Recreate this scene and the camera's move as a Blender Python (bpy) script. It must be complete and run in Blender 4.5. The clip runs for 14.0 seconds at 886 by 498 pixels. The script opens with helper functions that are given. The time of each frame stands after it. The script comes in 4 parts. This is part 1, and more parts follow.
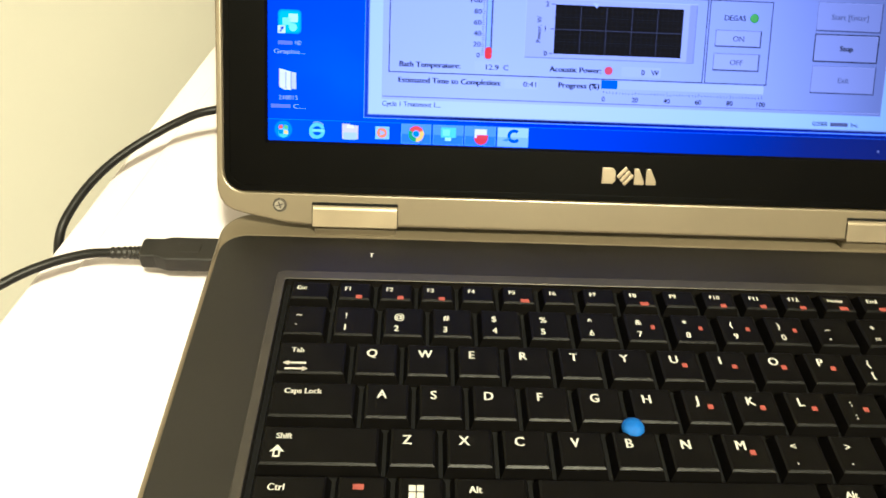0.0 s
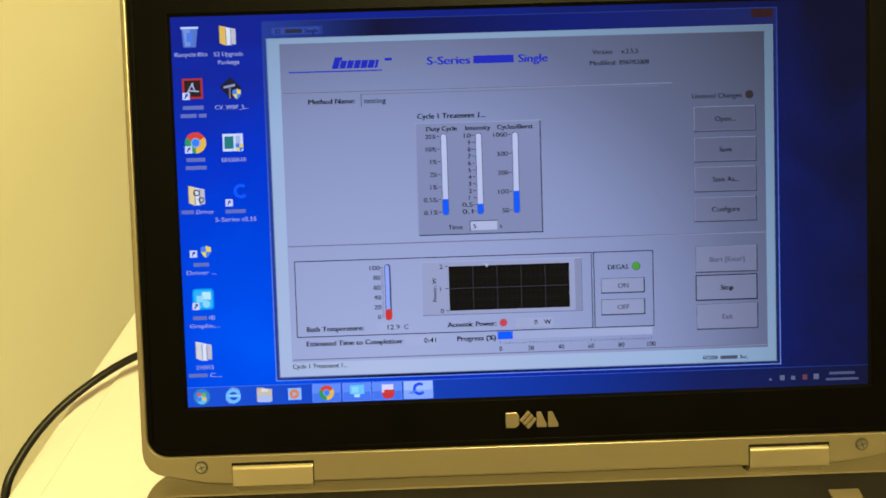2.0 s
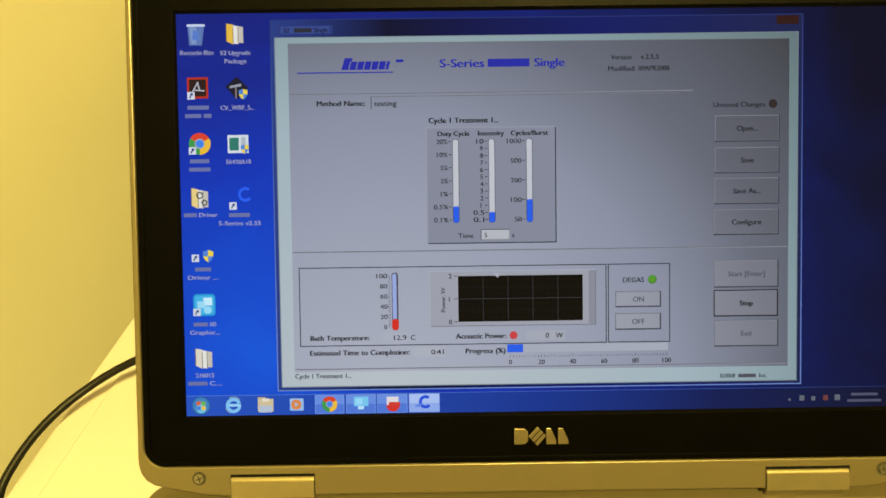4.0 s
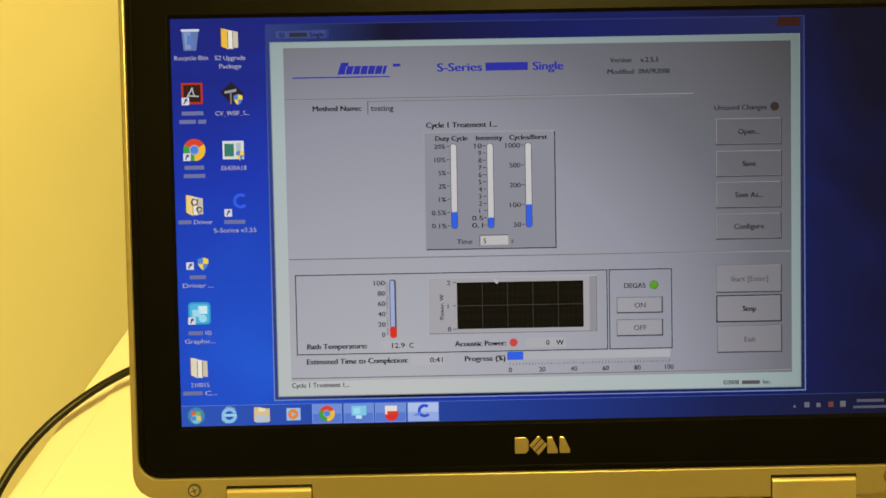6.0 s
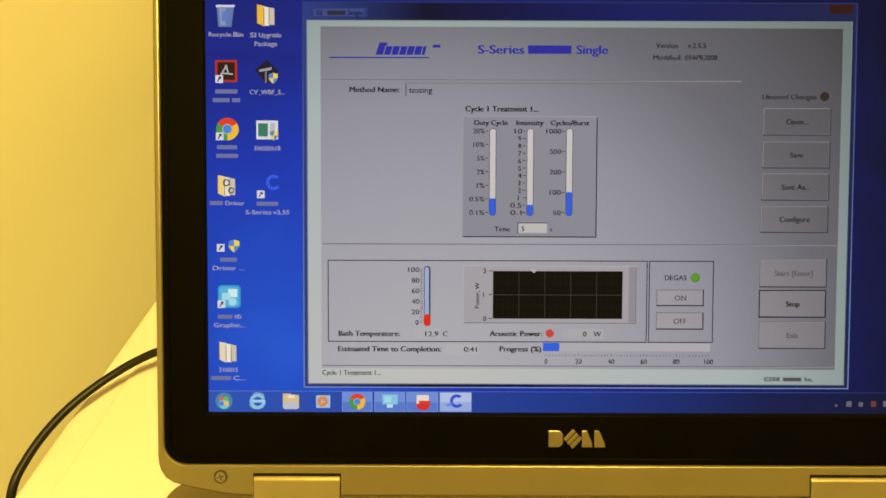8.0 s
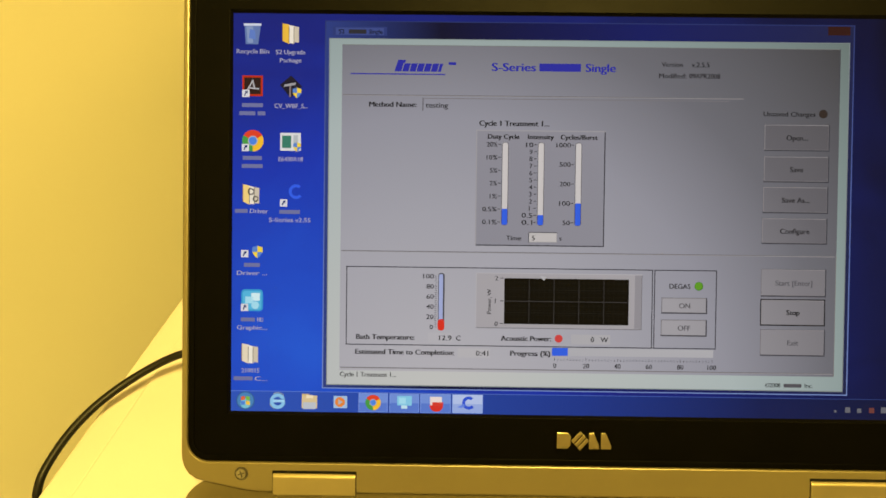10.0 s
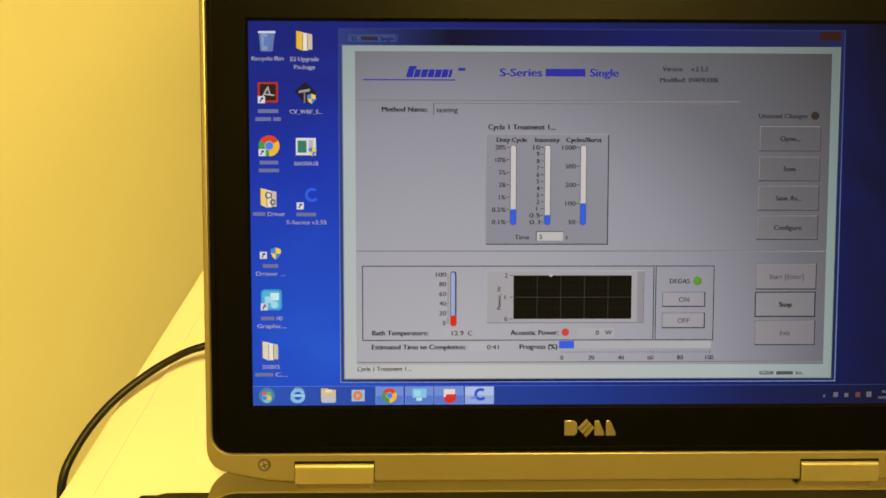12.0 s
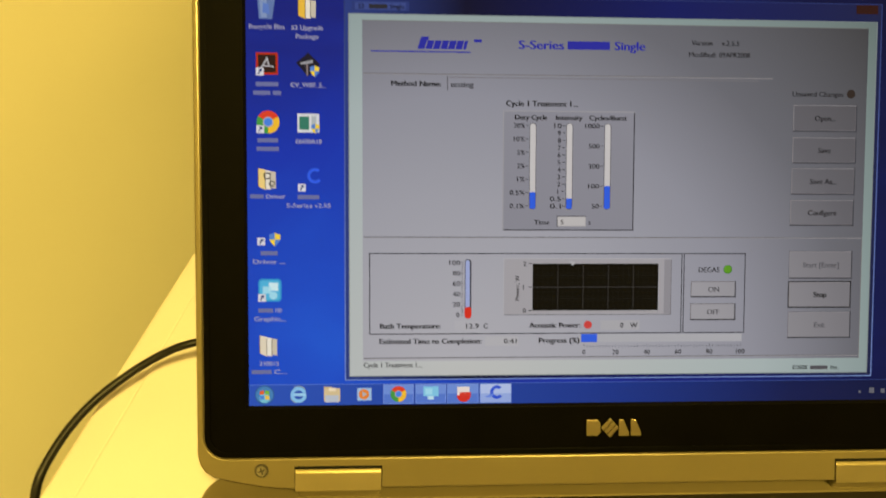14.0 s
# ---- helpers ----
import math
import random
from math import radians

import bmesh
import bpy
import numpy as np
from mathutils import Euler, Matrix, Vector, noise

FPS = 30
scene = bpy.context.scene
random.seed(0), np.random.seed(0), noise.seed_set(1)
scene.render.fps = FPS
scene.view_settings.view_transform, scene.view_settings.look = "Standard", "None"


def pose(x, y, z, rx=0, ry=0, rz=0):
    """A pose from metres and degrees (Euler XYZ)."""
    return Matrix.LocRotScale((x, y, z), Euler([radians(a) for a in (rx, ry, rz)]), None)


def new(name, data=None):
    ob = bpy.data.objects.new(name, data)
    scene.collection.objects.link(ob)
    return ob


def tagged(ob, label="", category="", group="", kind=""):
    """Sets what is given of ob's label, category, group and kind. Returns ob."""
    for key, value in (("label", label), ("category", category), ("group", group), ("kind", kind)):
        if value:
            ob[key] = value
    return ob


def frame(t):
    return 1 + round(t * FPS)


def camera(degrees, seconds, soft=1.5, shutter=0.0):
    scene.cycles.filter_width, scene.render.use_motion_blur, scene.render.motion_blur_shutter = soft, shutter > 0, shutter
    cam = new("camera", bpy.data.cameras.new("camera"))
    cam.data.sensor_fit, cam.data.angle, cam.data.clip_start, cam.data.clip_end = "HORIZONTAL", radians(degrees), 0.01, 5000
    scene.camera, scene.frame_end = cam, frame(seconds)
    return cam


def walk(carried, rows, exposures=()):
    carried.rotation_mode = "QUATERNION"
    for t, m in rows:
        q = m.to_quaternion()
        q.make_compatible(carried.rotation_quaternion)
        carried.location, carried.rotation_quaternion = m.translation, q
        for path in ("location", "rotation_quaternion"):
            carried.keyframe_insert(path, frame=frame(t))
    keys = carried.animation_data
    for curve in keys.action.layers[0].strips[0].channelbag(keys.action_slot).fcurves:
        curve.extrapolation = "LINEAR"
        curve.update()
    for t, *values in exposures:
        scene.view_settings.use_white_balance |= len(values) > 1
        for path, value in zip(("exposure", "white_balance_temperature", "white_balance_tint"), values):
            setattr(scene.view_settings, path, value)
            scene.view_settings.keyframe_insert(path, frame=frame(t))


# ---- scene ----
LENS = 62.05
TOP = 0.75                     # height of the table top
Z0 = TOP + 0.0591              # height of the display's lower edge
LEAN_BACK = 34.32              # the lid's lean from the upright
cam = camera(LENS, 14.0, soft=1.6, shutter=0.4)
PATH = [
    (0.0, 0.0632, -0.2602, 0.1832, -43.163, -2.663, -0.554),
    (0.2, 0.0654, -0.2533, 0.1884, -42.553, -2.286, 0.724),
    (0.3, 0.0753, -0.2455, 0.1976, -41.642, -0.497, 0.658),
    (0.5, 0.0915, -0.2455, 0.2081, -38.991, 0.213, 0.830),
    (0.6, 0.0943, -0.2448, 0.2074, -39.051, 0.419, 0.771),
    (0.8, 0.0992, -0.2291, 0.2201, -41.915, 0.772, 0.929),
    (1.0, 0.1036, -0.2240, 0.2304, -39.672, 0.118, 0.045),
    (1.2, 0.1081, -0.2266, 0.2428, -38.030, 0.960, 0.348),
    (1.5, 0.1073, -0.2272, 0.2557, -36.674, 0.736, -1.319),
    (2.0, 0.1130, -0.2269, 0.2544, -36.801, 1.037, -1.698),
    (2.1, 0.1176, -0.2283, 0.2527, -36.853, 1.276, -1.139),
    (2.5, 0.1101, -0.2253, 0.2517, -36.346, 1.450, -0.884),
    (4.8, 0.1134, -0.2159, 0.2465, -36.706, 0.058, -0.641),
    (5.0, 0.1138, -0.2159, 0.2439, -36.665, 0.359, -0.522),
    (5.5, 0.1091, -0.2158, 0.2439, -36.140, -0.043, -0.659),
    (6.0, 0.1121, -0.2133, 0.2471, -36.021, 0.677, -0.893),
    (6.5, 0.1142, -0.2152, 0.2438, -35.998, 0.683, -0.681),
    (7.0, 0.1087, -0.2155, 0.2414, -36.480, 0.310, -0.661),
    (7.5, 0.1030, -0.2159, 0.2429, -36.092, 0.136, 0.252),
    (8.0, 0.0984, -0.2084, 0.2408, -36.617, -0.161, 0.088),
    (8.5, 0.0927, -0.2073, 0.2418, -36.201, -0.015, -0.130),
    (9.0, 0.0944, -0.2134, 0.2482, -35.737, 0.038, 0.776),
    (9.2, 0.0962, -0.2164, 0.2452, -35.258, 0.301, 1.344),
    (11.3, 0.0828, -0.2247, 0.2599, -36.747, -1.045, -1.016),
    (11.5, 0.0801, -0.2255, 0.2678, -37.469, -0.769, -1.116),
    (12.0, 0.0814, -0.2259, 0.2639, -37.484, -0.596, -0.789),
    (12.5, 0.0854, -0.2168, 0.2511, -36.713, -1.520, -2.931),
    (13.0, 0.0766, -0.2085, 0.2200, -37.548, -3.614, -3.369),
    (13.5, 0.0682, -0.2096, 0.2266, -38.053, -3.439, -3.179),
    (14.0, 0.0652, -0.2102, 0.2418, -37.069, -1.823, -2.354),
]
EXPOSURES = [
    (0.0, 0.62, 4080, 46), (0.5, 0.50, 4400, 37), (1.0, 0.28, 4780, 29), (1.5, 0.06, 4850, 29), (2.5, 0.0, 5450, 20),
    (5.0, 0.0, 6650, 11), (8.0, 0.0, 7300, 14), (12.0, -0.02, 7300, 14), (13.0, -0.08, 7250, 13), (14.0, -0.08, 7200, 13),
]
walk(cam, [(t, pose(x, y, z + Z0, 90 + p, r, w)) for t, x, y, z, p, r, w in PATH], EXPOSURES)

# ---- light ----
world = bpy.data.worlds.new("world")
scene.world = world
world.use_nodes = True
world.node_tree.nodes["Background"].inputs["Color"].default_value = (1.0, 0.82, 0.35, 1)
world.node_tree.nodes["Background"].inputs["Strength"].default_value = 0.01
LAMP_COLOUR = (1.0, 0.76, 0.17)


def panel_lamp(name, x, y, z, size, watts):
    data = bpy.data.lights.new(name, "AREA")
    data.shape, data.size, data.energy, data.color = "SQUARE", size, watts, LAMP_COLOUR
    ob = new(name, data)
    ob.matrix_world = pose(x, y, z)
    return ob


LAMPS = [(0.60, -1.62, 3.15)]
for lx, ly, lz in LAMPS:
    panel_lamp("panel_lamp", lx, ly, lz, 0.31, 288)


# ---- materials ----
def material(name, colour, rough=0.5, metal=0.0, var=0.0, scale=40.0, bump=0.0, bump_scale=900.0, glow=None, spec=0.5, rough_var=0.0, coat=0.0):
    m = bpy.data.materials.new(name)
    m.use_nodes = True
    nt = m.node_tree
    b = nt.nodes["Principled BSDF"]
    b.inputs["Base Color"].default_value = (*colour, 1)
    b.inputs["Roughness"].default_value = rough
    b.inputs["Metallic"].default_value = metal
    b.inputs["Specular IOR Level"].default_value = spec
    b.inputs["Coat Weight"].default_value = coat
    co = nt.nodes.new("ShaderNodeTexCoord")
    if var:
        n = nt.nodes.new("ShaderNodeTexNoise")
        n.inputs["Scale"].default_value, n.inputs["Detail"].default_value = scale, 6
        r = nt.nodes.new("ShaderNodeValToRGB")
        r.color_ramp.elements[0].position, r.color_ramp.elements[1].position = 0.3, 0.7
        r.color_ramp.elements[0].color = (*[c * (1 - var) for c in colour], 1)
        r.color_ramp.elements[1].color = (*[min(1, c * (1 + var)) for c in colour], 1)
        nt.links.new(co.outputs["Object"], n.inputs["Vector"])
        nt.links.new(n.outputs["Fac"], r.inputs["Fac"])
        nt.links.new(r.outputs["Color"], b.inputs["Base Color"])
        if rough_var:
            q = nt.nodes.new("ShaderNodeMapRange")
            q.inputs["To Min"].default_value, q.inputs["To Max"].default_value = rough - rough_var, rough + rough_var
            nt.links.new(n.outputs["Fac"], q.inputs["Value"])
            nt.links.new(q.outputs["Result"], b.inputs["Roughness"])
    if bump:
        n2 = nt.nodes.new("ShaderNodeTexNoise")
        n2.inputs["Scale"].default_value, n2.inputs["Detail"].default_value = bump_scale, 3
        bp = nt.nodes.new("ShaderNodeBump")
        bp.inputs["Strength"].default_value, bp.inputs["Distance"].default_value = bump, 0.0004
        nt.links.new(co.outputs["Object"], n2.inputs["Vector"])
        nt.links.new(n2.outputs["Fac"], bp.inputs["Height"])
        nt.links.new(bp.outputs["Normal"], b.inputs["Normal"])
    if glow:
        b.inputs["Emission Color"].default_value = (*glow, 1)
        b.inputs["Emission Strength"].default_value = 1.0
    return m


SILVER = material("silver_paint", (0.112, 0.091, 0.049), 0.34, 0.35, 0.025, 25, 0.05, 2500, rough_var=0.012)
HINGE_METAL = material("satin_metal", (0.24, 0.20, 0.12), 0.34, 0.72, 0.03, 60, 0.05, 1800, rough_var=0.06)
BEZEL = material("black_bezel_plastic", (0.0006, 0.0005, 0.0003), 0.42, 0, 0.2, 50, 0.10, 2600, rough_var=0.05, spec=0.026)
BEZEL_SLOPE = material("black_bezel_slope_plastic", (0.0009, 0.0008, 0.0007), 0.6, 0, 0.2, 50, 0.08, 2600, spec=0.05)
DECK = material("charcoal_soft_coat", (0.0062, 0.0053, 0.0040), 0.36, 0, 0.15, 25, 0.2, 3000, rough_var=0.06, spec=0.42)
KEY = material("black_key_plastic", (0.0019, 0.0017, 0.0015), 0.36, 0, 0.2, 70, 0.15, 2800, rough_var=0.08, spec=0.09)
RECESS = material("recess_shadow_grey", (0.03, 0.026, 0.02), 0.6, 0.2, 0.2, 90, spec=0.2)
WELL = material("key_well_black", (0.003, 0.003, 0.003), 0.8, 0, 0.2, 60, spec=0.1)
RIM = material("dark_grey_rim", (0.038, 0.034, 0.028), 0.36, 0.5, 0.1, 80)
INK = material("white_key_print", (0.34, 0.33, 0.29), 0.6, 0, 0.05, 300)
ORANGE = material("orange_key_print", (0.16, 0.03, 0.008), 0.6, 0, 0.1, 300)
BLUE_CAP = material("blue_rubber", (0.0, 0.062, 0.34), 0.75, 0, 0.12, 900, 0.6, 3000)
SCREW = material("dull_steel", (0.22, 0.20, 0.16), 0.35, 0.9, 0.2, 400)
CABLE = material("black_cable_rubber", (0.004, 0.0037, 0.0033), 0.45, 0, 0.25, 80, 0.1, 1200, rough_var=0.08, spec=0.2)
PLUG = material("black_plug_plastic", (0.0095, 0.0085, 0.0072), 0.48, 0, 0.25, 120, 0.25, 1800, spec=0.25)
LOGO = material("silver_logo", (0.27, 0.225, 0.14), 0.30, 0.9, 0.05, 300)
LAMINATE = material("white_laminate", (0.51, 0.465, 0.49), 0.42, 0, 0.02, 7, 0.06, 700, rough_var=0.04)
LAMINATE_EDGE = material("white_laminate_edge", (0.50, 0.455, 0.48), 0.45, 0, 0.02, 9, 0.06, 700)
STEEL = material("grey_painted_steel", (0.35, 0.35, 0.34), 0.5, 0.2, 0.08, 20)
PAINT = material("cream_wall_paint", (0.76, 0.73, 0.60), 0.9, 0, 0.02, 3.0, 0.2, 260, spec=0.15)
# For the unseen south wall only; dark to hold down reflections in the bezel.
UNSEEN_DARK = material("unseen_wall_dark_brown", (0.045, 0.034, 0.022), 0.8, 0, 0.05, 3.0, 0.2, 260, spec=0.15)
CEILING = material("white_ceiling_paint", (0.8, 0.79, 0.76), 0.8, 0, 0.03, 4, 0.2, 200)
FLOOR = material("grey_vinyl_floor", (0.16, 0.155, 0.145), 0.5, 0, 0.12, 6, 0.1, 300)
DIFFUSER = material("lamp_diffuser", (0.85, 0.85, 0.85), 0.6, 0, 0, glow=(1.6, 1.3, 0.4))

_glow = {}


def lit(r, g, b):
    """A lit colour of the display, from 0..255 values."""
    key = (r, g, b)
    if key not in _glow:
        lin = [((c / 255 + 0.055) / 1.055) ** 2.4 if c > 10 else c / 255 / 12.92 for c in key]
        _glow[key] = material("display_colour", (0.002, 0.002, 0.002), 0.4, glow=lin, spec=0.0)
    return _glow[key]


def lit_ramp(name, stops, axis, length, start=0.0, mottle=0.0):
    """A lit colour that changes along the display, mostly to paint in its viewing-angle fall-off: axis 0 across, 1
    upwards, 2 from a point.
    """
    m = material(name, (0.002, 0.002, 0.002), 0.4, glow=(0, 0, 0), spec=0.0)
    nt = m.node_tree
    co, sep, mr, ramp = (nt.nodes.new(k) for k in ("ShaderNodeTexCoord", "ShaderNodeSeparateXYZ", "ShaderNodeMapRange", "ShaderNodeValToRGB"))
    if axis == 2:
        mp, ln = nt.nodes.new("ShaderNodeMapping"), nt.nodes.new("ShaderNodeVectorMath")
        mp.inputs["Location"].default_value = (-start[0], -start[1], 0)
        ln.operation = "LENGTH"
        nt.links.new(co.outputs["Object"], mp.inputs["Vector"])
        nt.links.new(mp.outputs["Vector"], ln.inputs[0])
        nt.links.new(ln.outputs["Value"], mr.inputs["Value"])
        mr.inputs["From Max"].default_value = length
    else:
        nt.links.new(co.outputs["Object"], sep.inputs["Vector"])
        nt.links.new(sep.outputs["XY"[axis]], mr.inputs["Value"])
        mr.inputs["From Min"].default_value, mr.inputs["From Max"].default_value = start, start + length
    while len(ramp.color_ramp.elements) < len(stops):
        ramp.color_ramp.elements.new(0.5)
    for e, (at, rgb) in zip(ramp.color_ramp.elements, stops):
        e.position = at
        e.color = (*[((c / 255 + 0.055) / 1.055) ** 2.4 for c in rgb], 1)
    if mottle:
        n, ad = nt.nodes.new("ShaderNodeTexNoise"), nt.nodes.new("ShaderNodeMath")
        n.inputs["Scale"].default_value, n.inputs["Detail"].default_value, n.inputs["Distortion"].default_value = 16, 2, 1.5
        ad.operation = "MULTIPLY_ADD"
        ad.inputs[1].default_value = mottle
        nt.links.new(co.outputs["Object"], n.inputs["Vector"])
        nt.links.new(n.outputs["Fac"], ad.inputs[0])
        nt.links.new(mr.outputs["Result"], ad.inputs[2])
        nt.links.new(ad.outputs["Value"], ramp.inputs["Fac"])
    else:
        nt.links.new(mr.outputs["Result"], ramp.inputs["Fac"])
    nt.links.new(ramp.outputs["Color"], nt.nodes["Principled BSDF"].inputs["Emission Color"])
    return m


# ---- building helpers ----
WORLD_OF = {}


def thing(name, at, label, category, group="", kind=""):
    ob = new(name)
    ob.matrix_basis = pose(*at)
    WORLD_OF[ob] = pose(*at)
    return tagged(ob, label, category, group, kind)


def part(name, bm, mat, parent=None, label="", m=None, bevel=0.0, smooth=False):
    """Links a bmesh (or a mesh) as one object, under a thing or a part."""
    if isinstance(bm, bmesh.types.BMesh):
        me = bpy.data.meshes.new(name)
        bmesh.ops.recalc_face_normals(bm, faces=bm.faces)
        bm.to_mesh(me)
        bm.free()
    else:
        me = bm
    if mat:
        me.materials.clear()
        me.materials.append(mat)
    if smooth:
        for f in me.polygons:
            f.use_smooth = True
    ob = new(name, me)
    m = m or Matrix()
    ob.matrix_basis = m
    WORLD_OF[ob] = m
    if parent:
        ob.parent = parent
        ob.matrix_parent_inverse = WORLD_OF[parent].inverted()
    if bevel:
        mod = ob.modifiers.new("edge", "BEVEL")
        mod.width, mod.segments, mod.limit_method, mod.angle_limit = bevel, 3, "ANGLE", radians(40)
    if label:
        tagged(ob, label)
    return ob


def box(x0, x1, y0, y1, z0, z1, bevel=0.0, seg=2):
    bm = bmesh.new()
    bmesh.ops.create_cube(bm, size=1, matrix=Matrix.Translation(((x0 + x1) / 2, (y0 + y1) / 2, (z0 + z1) / 2)) @ Matrix.Diagonal((x1 - x0, y1 - y0, z1 - z0, 1)))
    if bevel:
        bmesh.ops.bevel(bm, geom=list(bm.edges), offset=bevel, segments=seg, affect="EDGES", profile=0.5)
    return bm


def round_rect(x0, x1, y0, y1, r, n=6):
    pts = []
    for cx, cy, a in ((x1 - r, y1 - r, 0), (x0 + r, y1 - r, 90), (x0 + r, y0 + r, 180), (x1 - r, y0 + r, 270)):
        for i in range(n + 1):
            t = radians(a + 90 * i / n)
            pts.append((cx + r * math.cos(t), cy + r * math.sin(t)))
    return pts


def plate(outer, holes, z0, z1):
    """A flat plate with holes, of some thickness."""
    bm = bmesh.new()
    edges = []
    for loop in (outer, *holes):
        vs = [bm.verts.new((x, y, z0)) for x, y in loop]
        edges += [bm.edges.new((vs[i], vs[(i + 1) % len(vs)])) for i in range(len(vs))]
    bmesh.ops.triangle_fill(bm, use_beauty=True, edges=edges)
    out = bmesh.ops.extrude_face_region(bm, geom=list(bm.faces))
    bmesh.ops.translate(bm, vec=(0, 0, z1 - z0), verts=[g for g in out["geom"] if isinstance(g, bmesh.types.BMVert)])
    return bm


def prism(outer, z0, z1):
    bm = bmesh.new()
    f = bm.faces.new([bm.verts.new((x, y, z0)) for x, y in outer])
    out = bmesh.ops.extrude_face_region(bm, geom=[f])
    bmesh.ops.translate(bm, vec=(0, 0, z1 - z0), verts=[g for g in out["geom"] if isinstance(g, bmesh.types.BMVert)])
    return bm


def tube(points, radius, steps=10, sides=12, radii=None):
    """A round cable through the points."""
    pts = [Vector(p) for p in points]
    ext = [pts[0] * 2 - pts[1], *pts, pts[-1] * 2 - pts[-2]]
    path = []
    for i in range(1, len(ext) - 2):
        a, b, c, d = ext[i - 1:i + 3]
        for k in range(steps):
            t = k / steps
            path.append(0.5 * (2 * b + (c - a) * t + (2 * a - 5 * b + 4 * c - d) * t * t + (3 * b - a - 3 * c + d) * t ** 3))
    path.append(pts[-1])
    bm = bmesh.new()
    rings = []
    side = Vector((0, 0, 1))
    for i, p in enumerate(path):
        along = (path[min(i + 1, len(path) - 1)] - path[max(i - 1, 0)]).normalized()
        u = along.cross(side)
        u = (u if u.length > 1e-4 else along.cross(Vector((0, 1, 0)))).normalized()
        v = u.cross(along).normalized()
        side = v
        r = radii(i / (len(path) - 1)) if radii else radius
        rings.append([bm.verts.new(p + r * (math.cos(2 * math.pi * k / sides) * u + math.sin(2 * math.pi * k / sides) * v)) for k in range(sides)])
    for a, b in zip(rings, rings[1:]):
        for k in range(sides):
            bm.faces.new((a[k], a[(k + 1) % sides], b[(k + 1) % sides], b[k]))
    bm.faces.new(rings[0]), bm.faces.new(rings[-1])
    return bm


_letters = {}


def letters(body, bold=0.0, slant=0.0):
    """The polygons of a word, at a font size of 1: vertices, faces, left and right end."""
    key = (body, bold, slant)
    if key not in _letters:
        c = bpy.data.curves.new("word", "FONT")
        c.body, c.offset, c.shear, c.resolution_u = body, bold, slant, 3
        o = bpy.data.objects.new("word", c)
        me = bpy.data.meshes.new_from_object(o)
        vs = [(v.co.x, v.co.y) for v in me.vertices]
        fs = [tuple(f.vertices) for f in me.polygons]
        bpy.data.objects.remove(o)
        bpy.data.curves.remove(c)
        bpy.data.meshes.remove(me)
        _letters[key] = vs, fs, min(v[0] for v in vs), max(v[0] for v in vs)
    return _letters[key]


class Drawing:
    """Flat shapes of several colours in one mesh; lengths in millimetres, layers from the back to the front."""

    def __init__(self, step=0.03):
        self.v, self.f, self.i, self.mats, self.step = [], [], [], [], step

    def poly(self, pts, mat, layer=1):
        if mat not in self.mats:
            self.mats.append(mat)
        n = len(self.v)
        self.v += [(x / 1000, y / 1000, layer * self.step / 1000) for x, y in pts]
        self.f.append(tuple(range(n, n + len(pts))))
        self.i.append(self.mats.index(mat))
        return self

    def rect(self, x0, x1, y0, y1, mat, layer=1):
        return self.poly([(x0, y0), (x1, y0), (x1, y1), (x0, y1)], mat, layer)

    def disc(self, x, y, r, mat, layer=1, a0=0, a1=360, n=20, inner=0.0):
        arc = [(radians(a0 + (a1 - a0) * k / n)) for k in range(n + (a1 - a0 < 360))]
        out = [(x + r * math.cos(t), y + r * math.sin(t)) for t in arc]
        if a1 - a0 < 360:
            out += [(x + inner * math.cos(t), y + inner * math.sin(t)) for t in reversed(arc)] if inner else [(x, y)]
        return self.poly(out, mat, layer)

    def line(self, x0, y0, x1, y1, w, mat, layer=1):
        d = math.hypot(x1 - x0, y1 - y0)
        nx, ny = -(y1 - y0) / d * w / 2, (x1 - x0) / d * w / 2
        return self.poly([(x0 + nx, y0 + ny), (x0 - nx, y0 - ny), (x1 - nx, y1 - ny), (x1 + nx, y1 + ny)], mat, layer)

    def edging(self, x0, x1, y0, y1, w, light, dark, layer=1):
        self.rect(x0, x1, y1 - w, y1, light, layer).rect(x0, x0 + w, y0, y1 - w, light, layer)
        return self.rect(x0 + w, x1, y0, y0 + w, dark, layer).rect(x1 - w, x1, y0 + w, y1 - w, dark, layer)

    def text(self, body, x0, y, mat, size=2.8, x1=None, centre=False, layer=2, bold=0.014, slant=0.0, turn=False):
        vs, fs, lo, hi = letters(body, 0.0, slant)
        if len(body) == 1:
            x1 = None
        sx = size if x1 is None else (x1 - x0) / (hi - lo)
        if centre:
            x0 -= sx * (hi - lo) / 2
        if mat not in self.mats:
            self.mats.append(mat)
        for k in range(2 if bold else 1):
            n = len(self.v)
            at = [((x - lo) * sx + k * bold * 2.4 * size, yy * size) for x, yy in vs]
            if turn:
                at = [(-q, p) for p, q in at]
            self.v += [((x0 + p) / 1000, (y + q) / 1000, (layer + 0.4 * k) * self.step / 1000) for p, q in at]
            self.f += [tuple(m + n for m in f) for f in fs]
            self.i += [self.mats.index(mat)] * len(fs)
        return self

    def mesh(self, name):
        me = bpy.data.meshes.new(name)
        me.from_pydata(self.v, [], self.f)
        for m in self.mats:
            me.materials.append(m)
        me.polygons.foreach_set("material_index", self.i)
        return me

# ---- room: turned with the table, whose edge runs askew to the laptop ----
ROOM = pose(-0.1050, 0, 0, 0, 0, -8.71)


def slab(name, x0, x1, y0, y1, z0, z1, mat, label, category):
    ob = part(name, box(x0, x1, y0, y1, z0, z1), mat, m=ROOM)
    return tagged(ob, label, category, kind="structure")


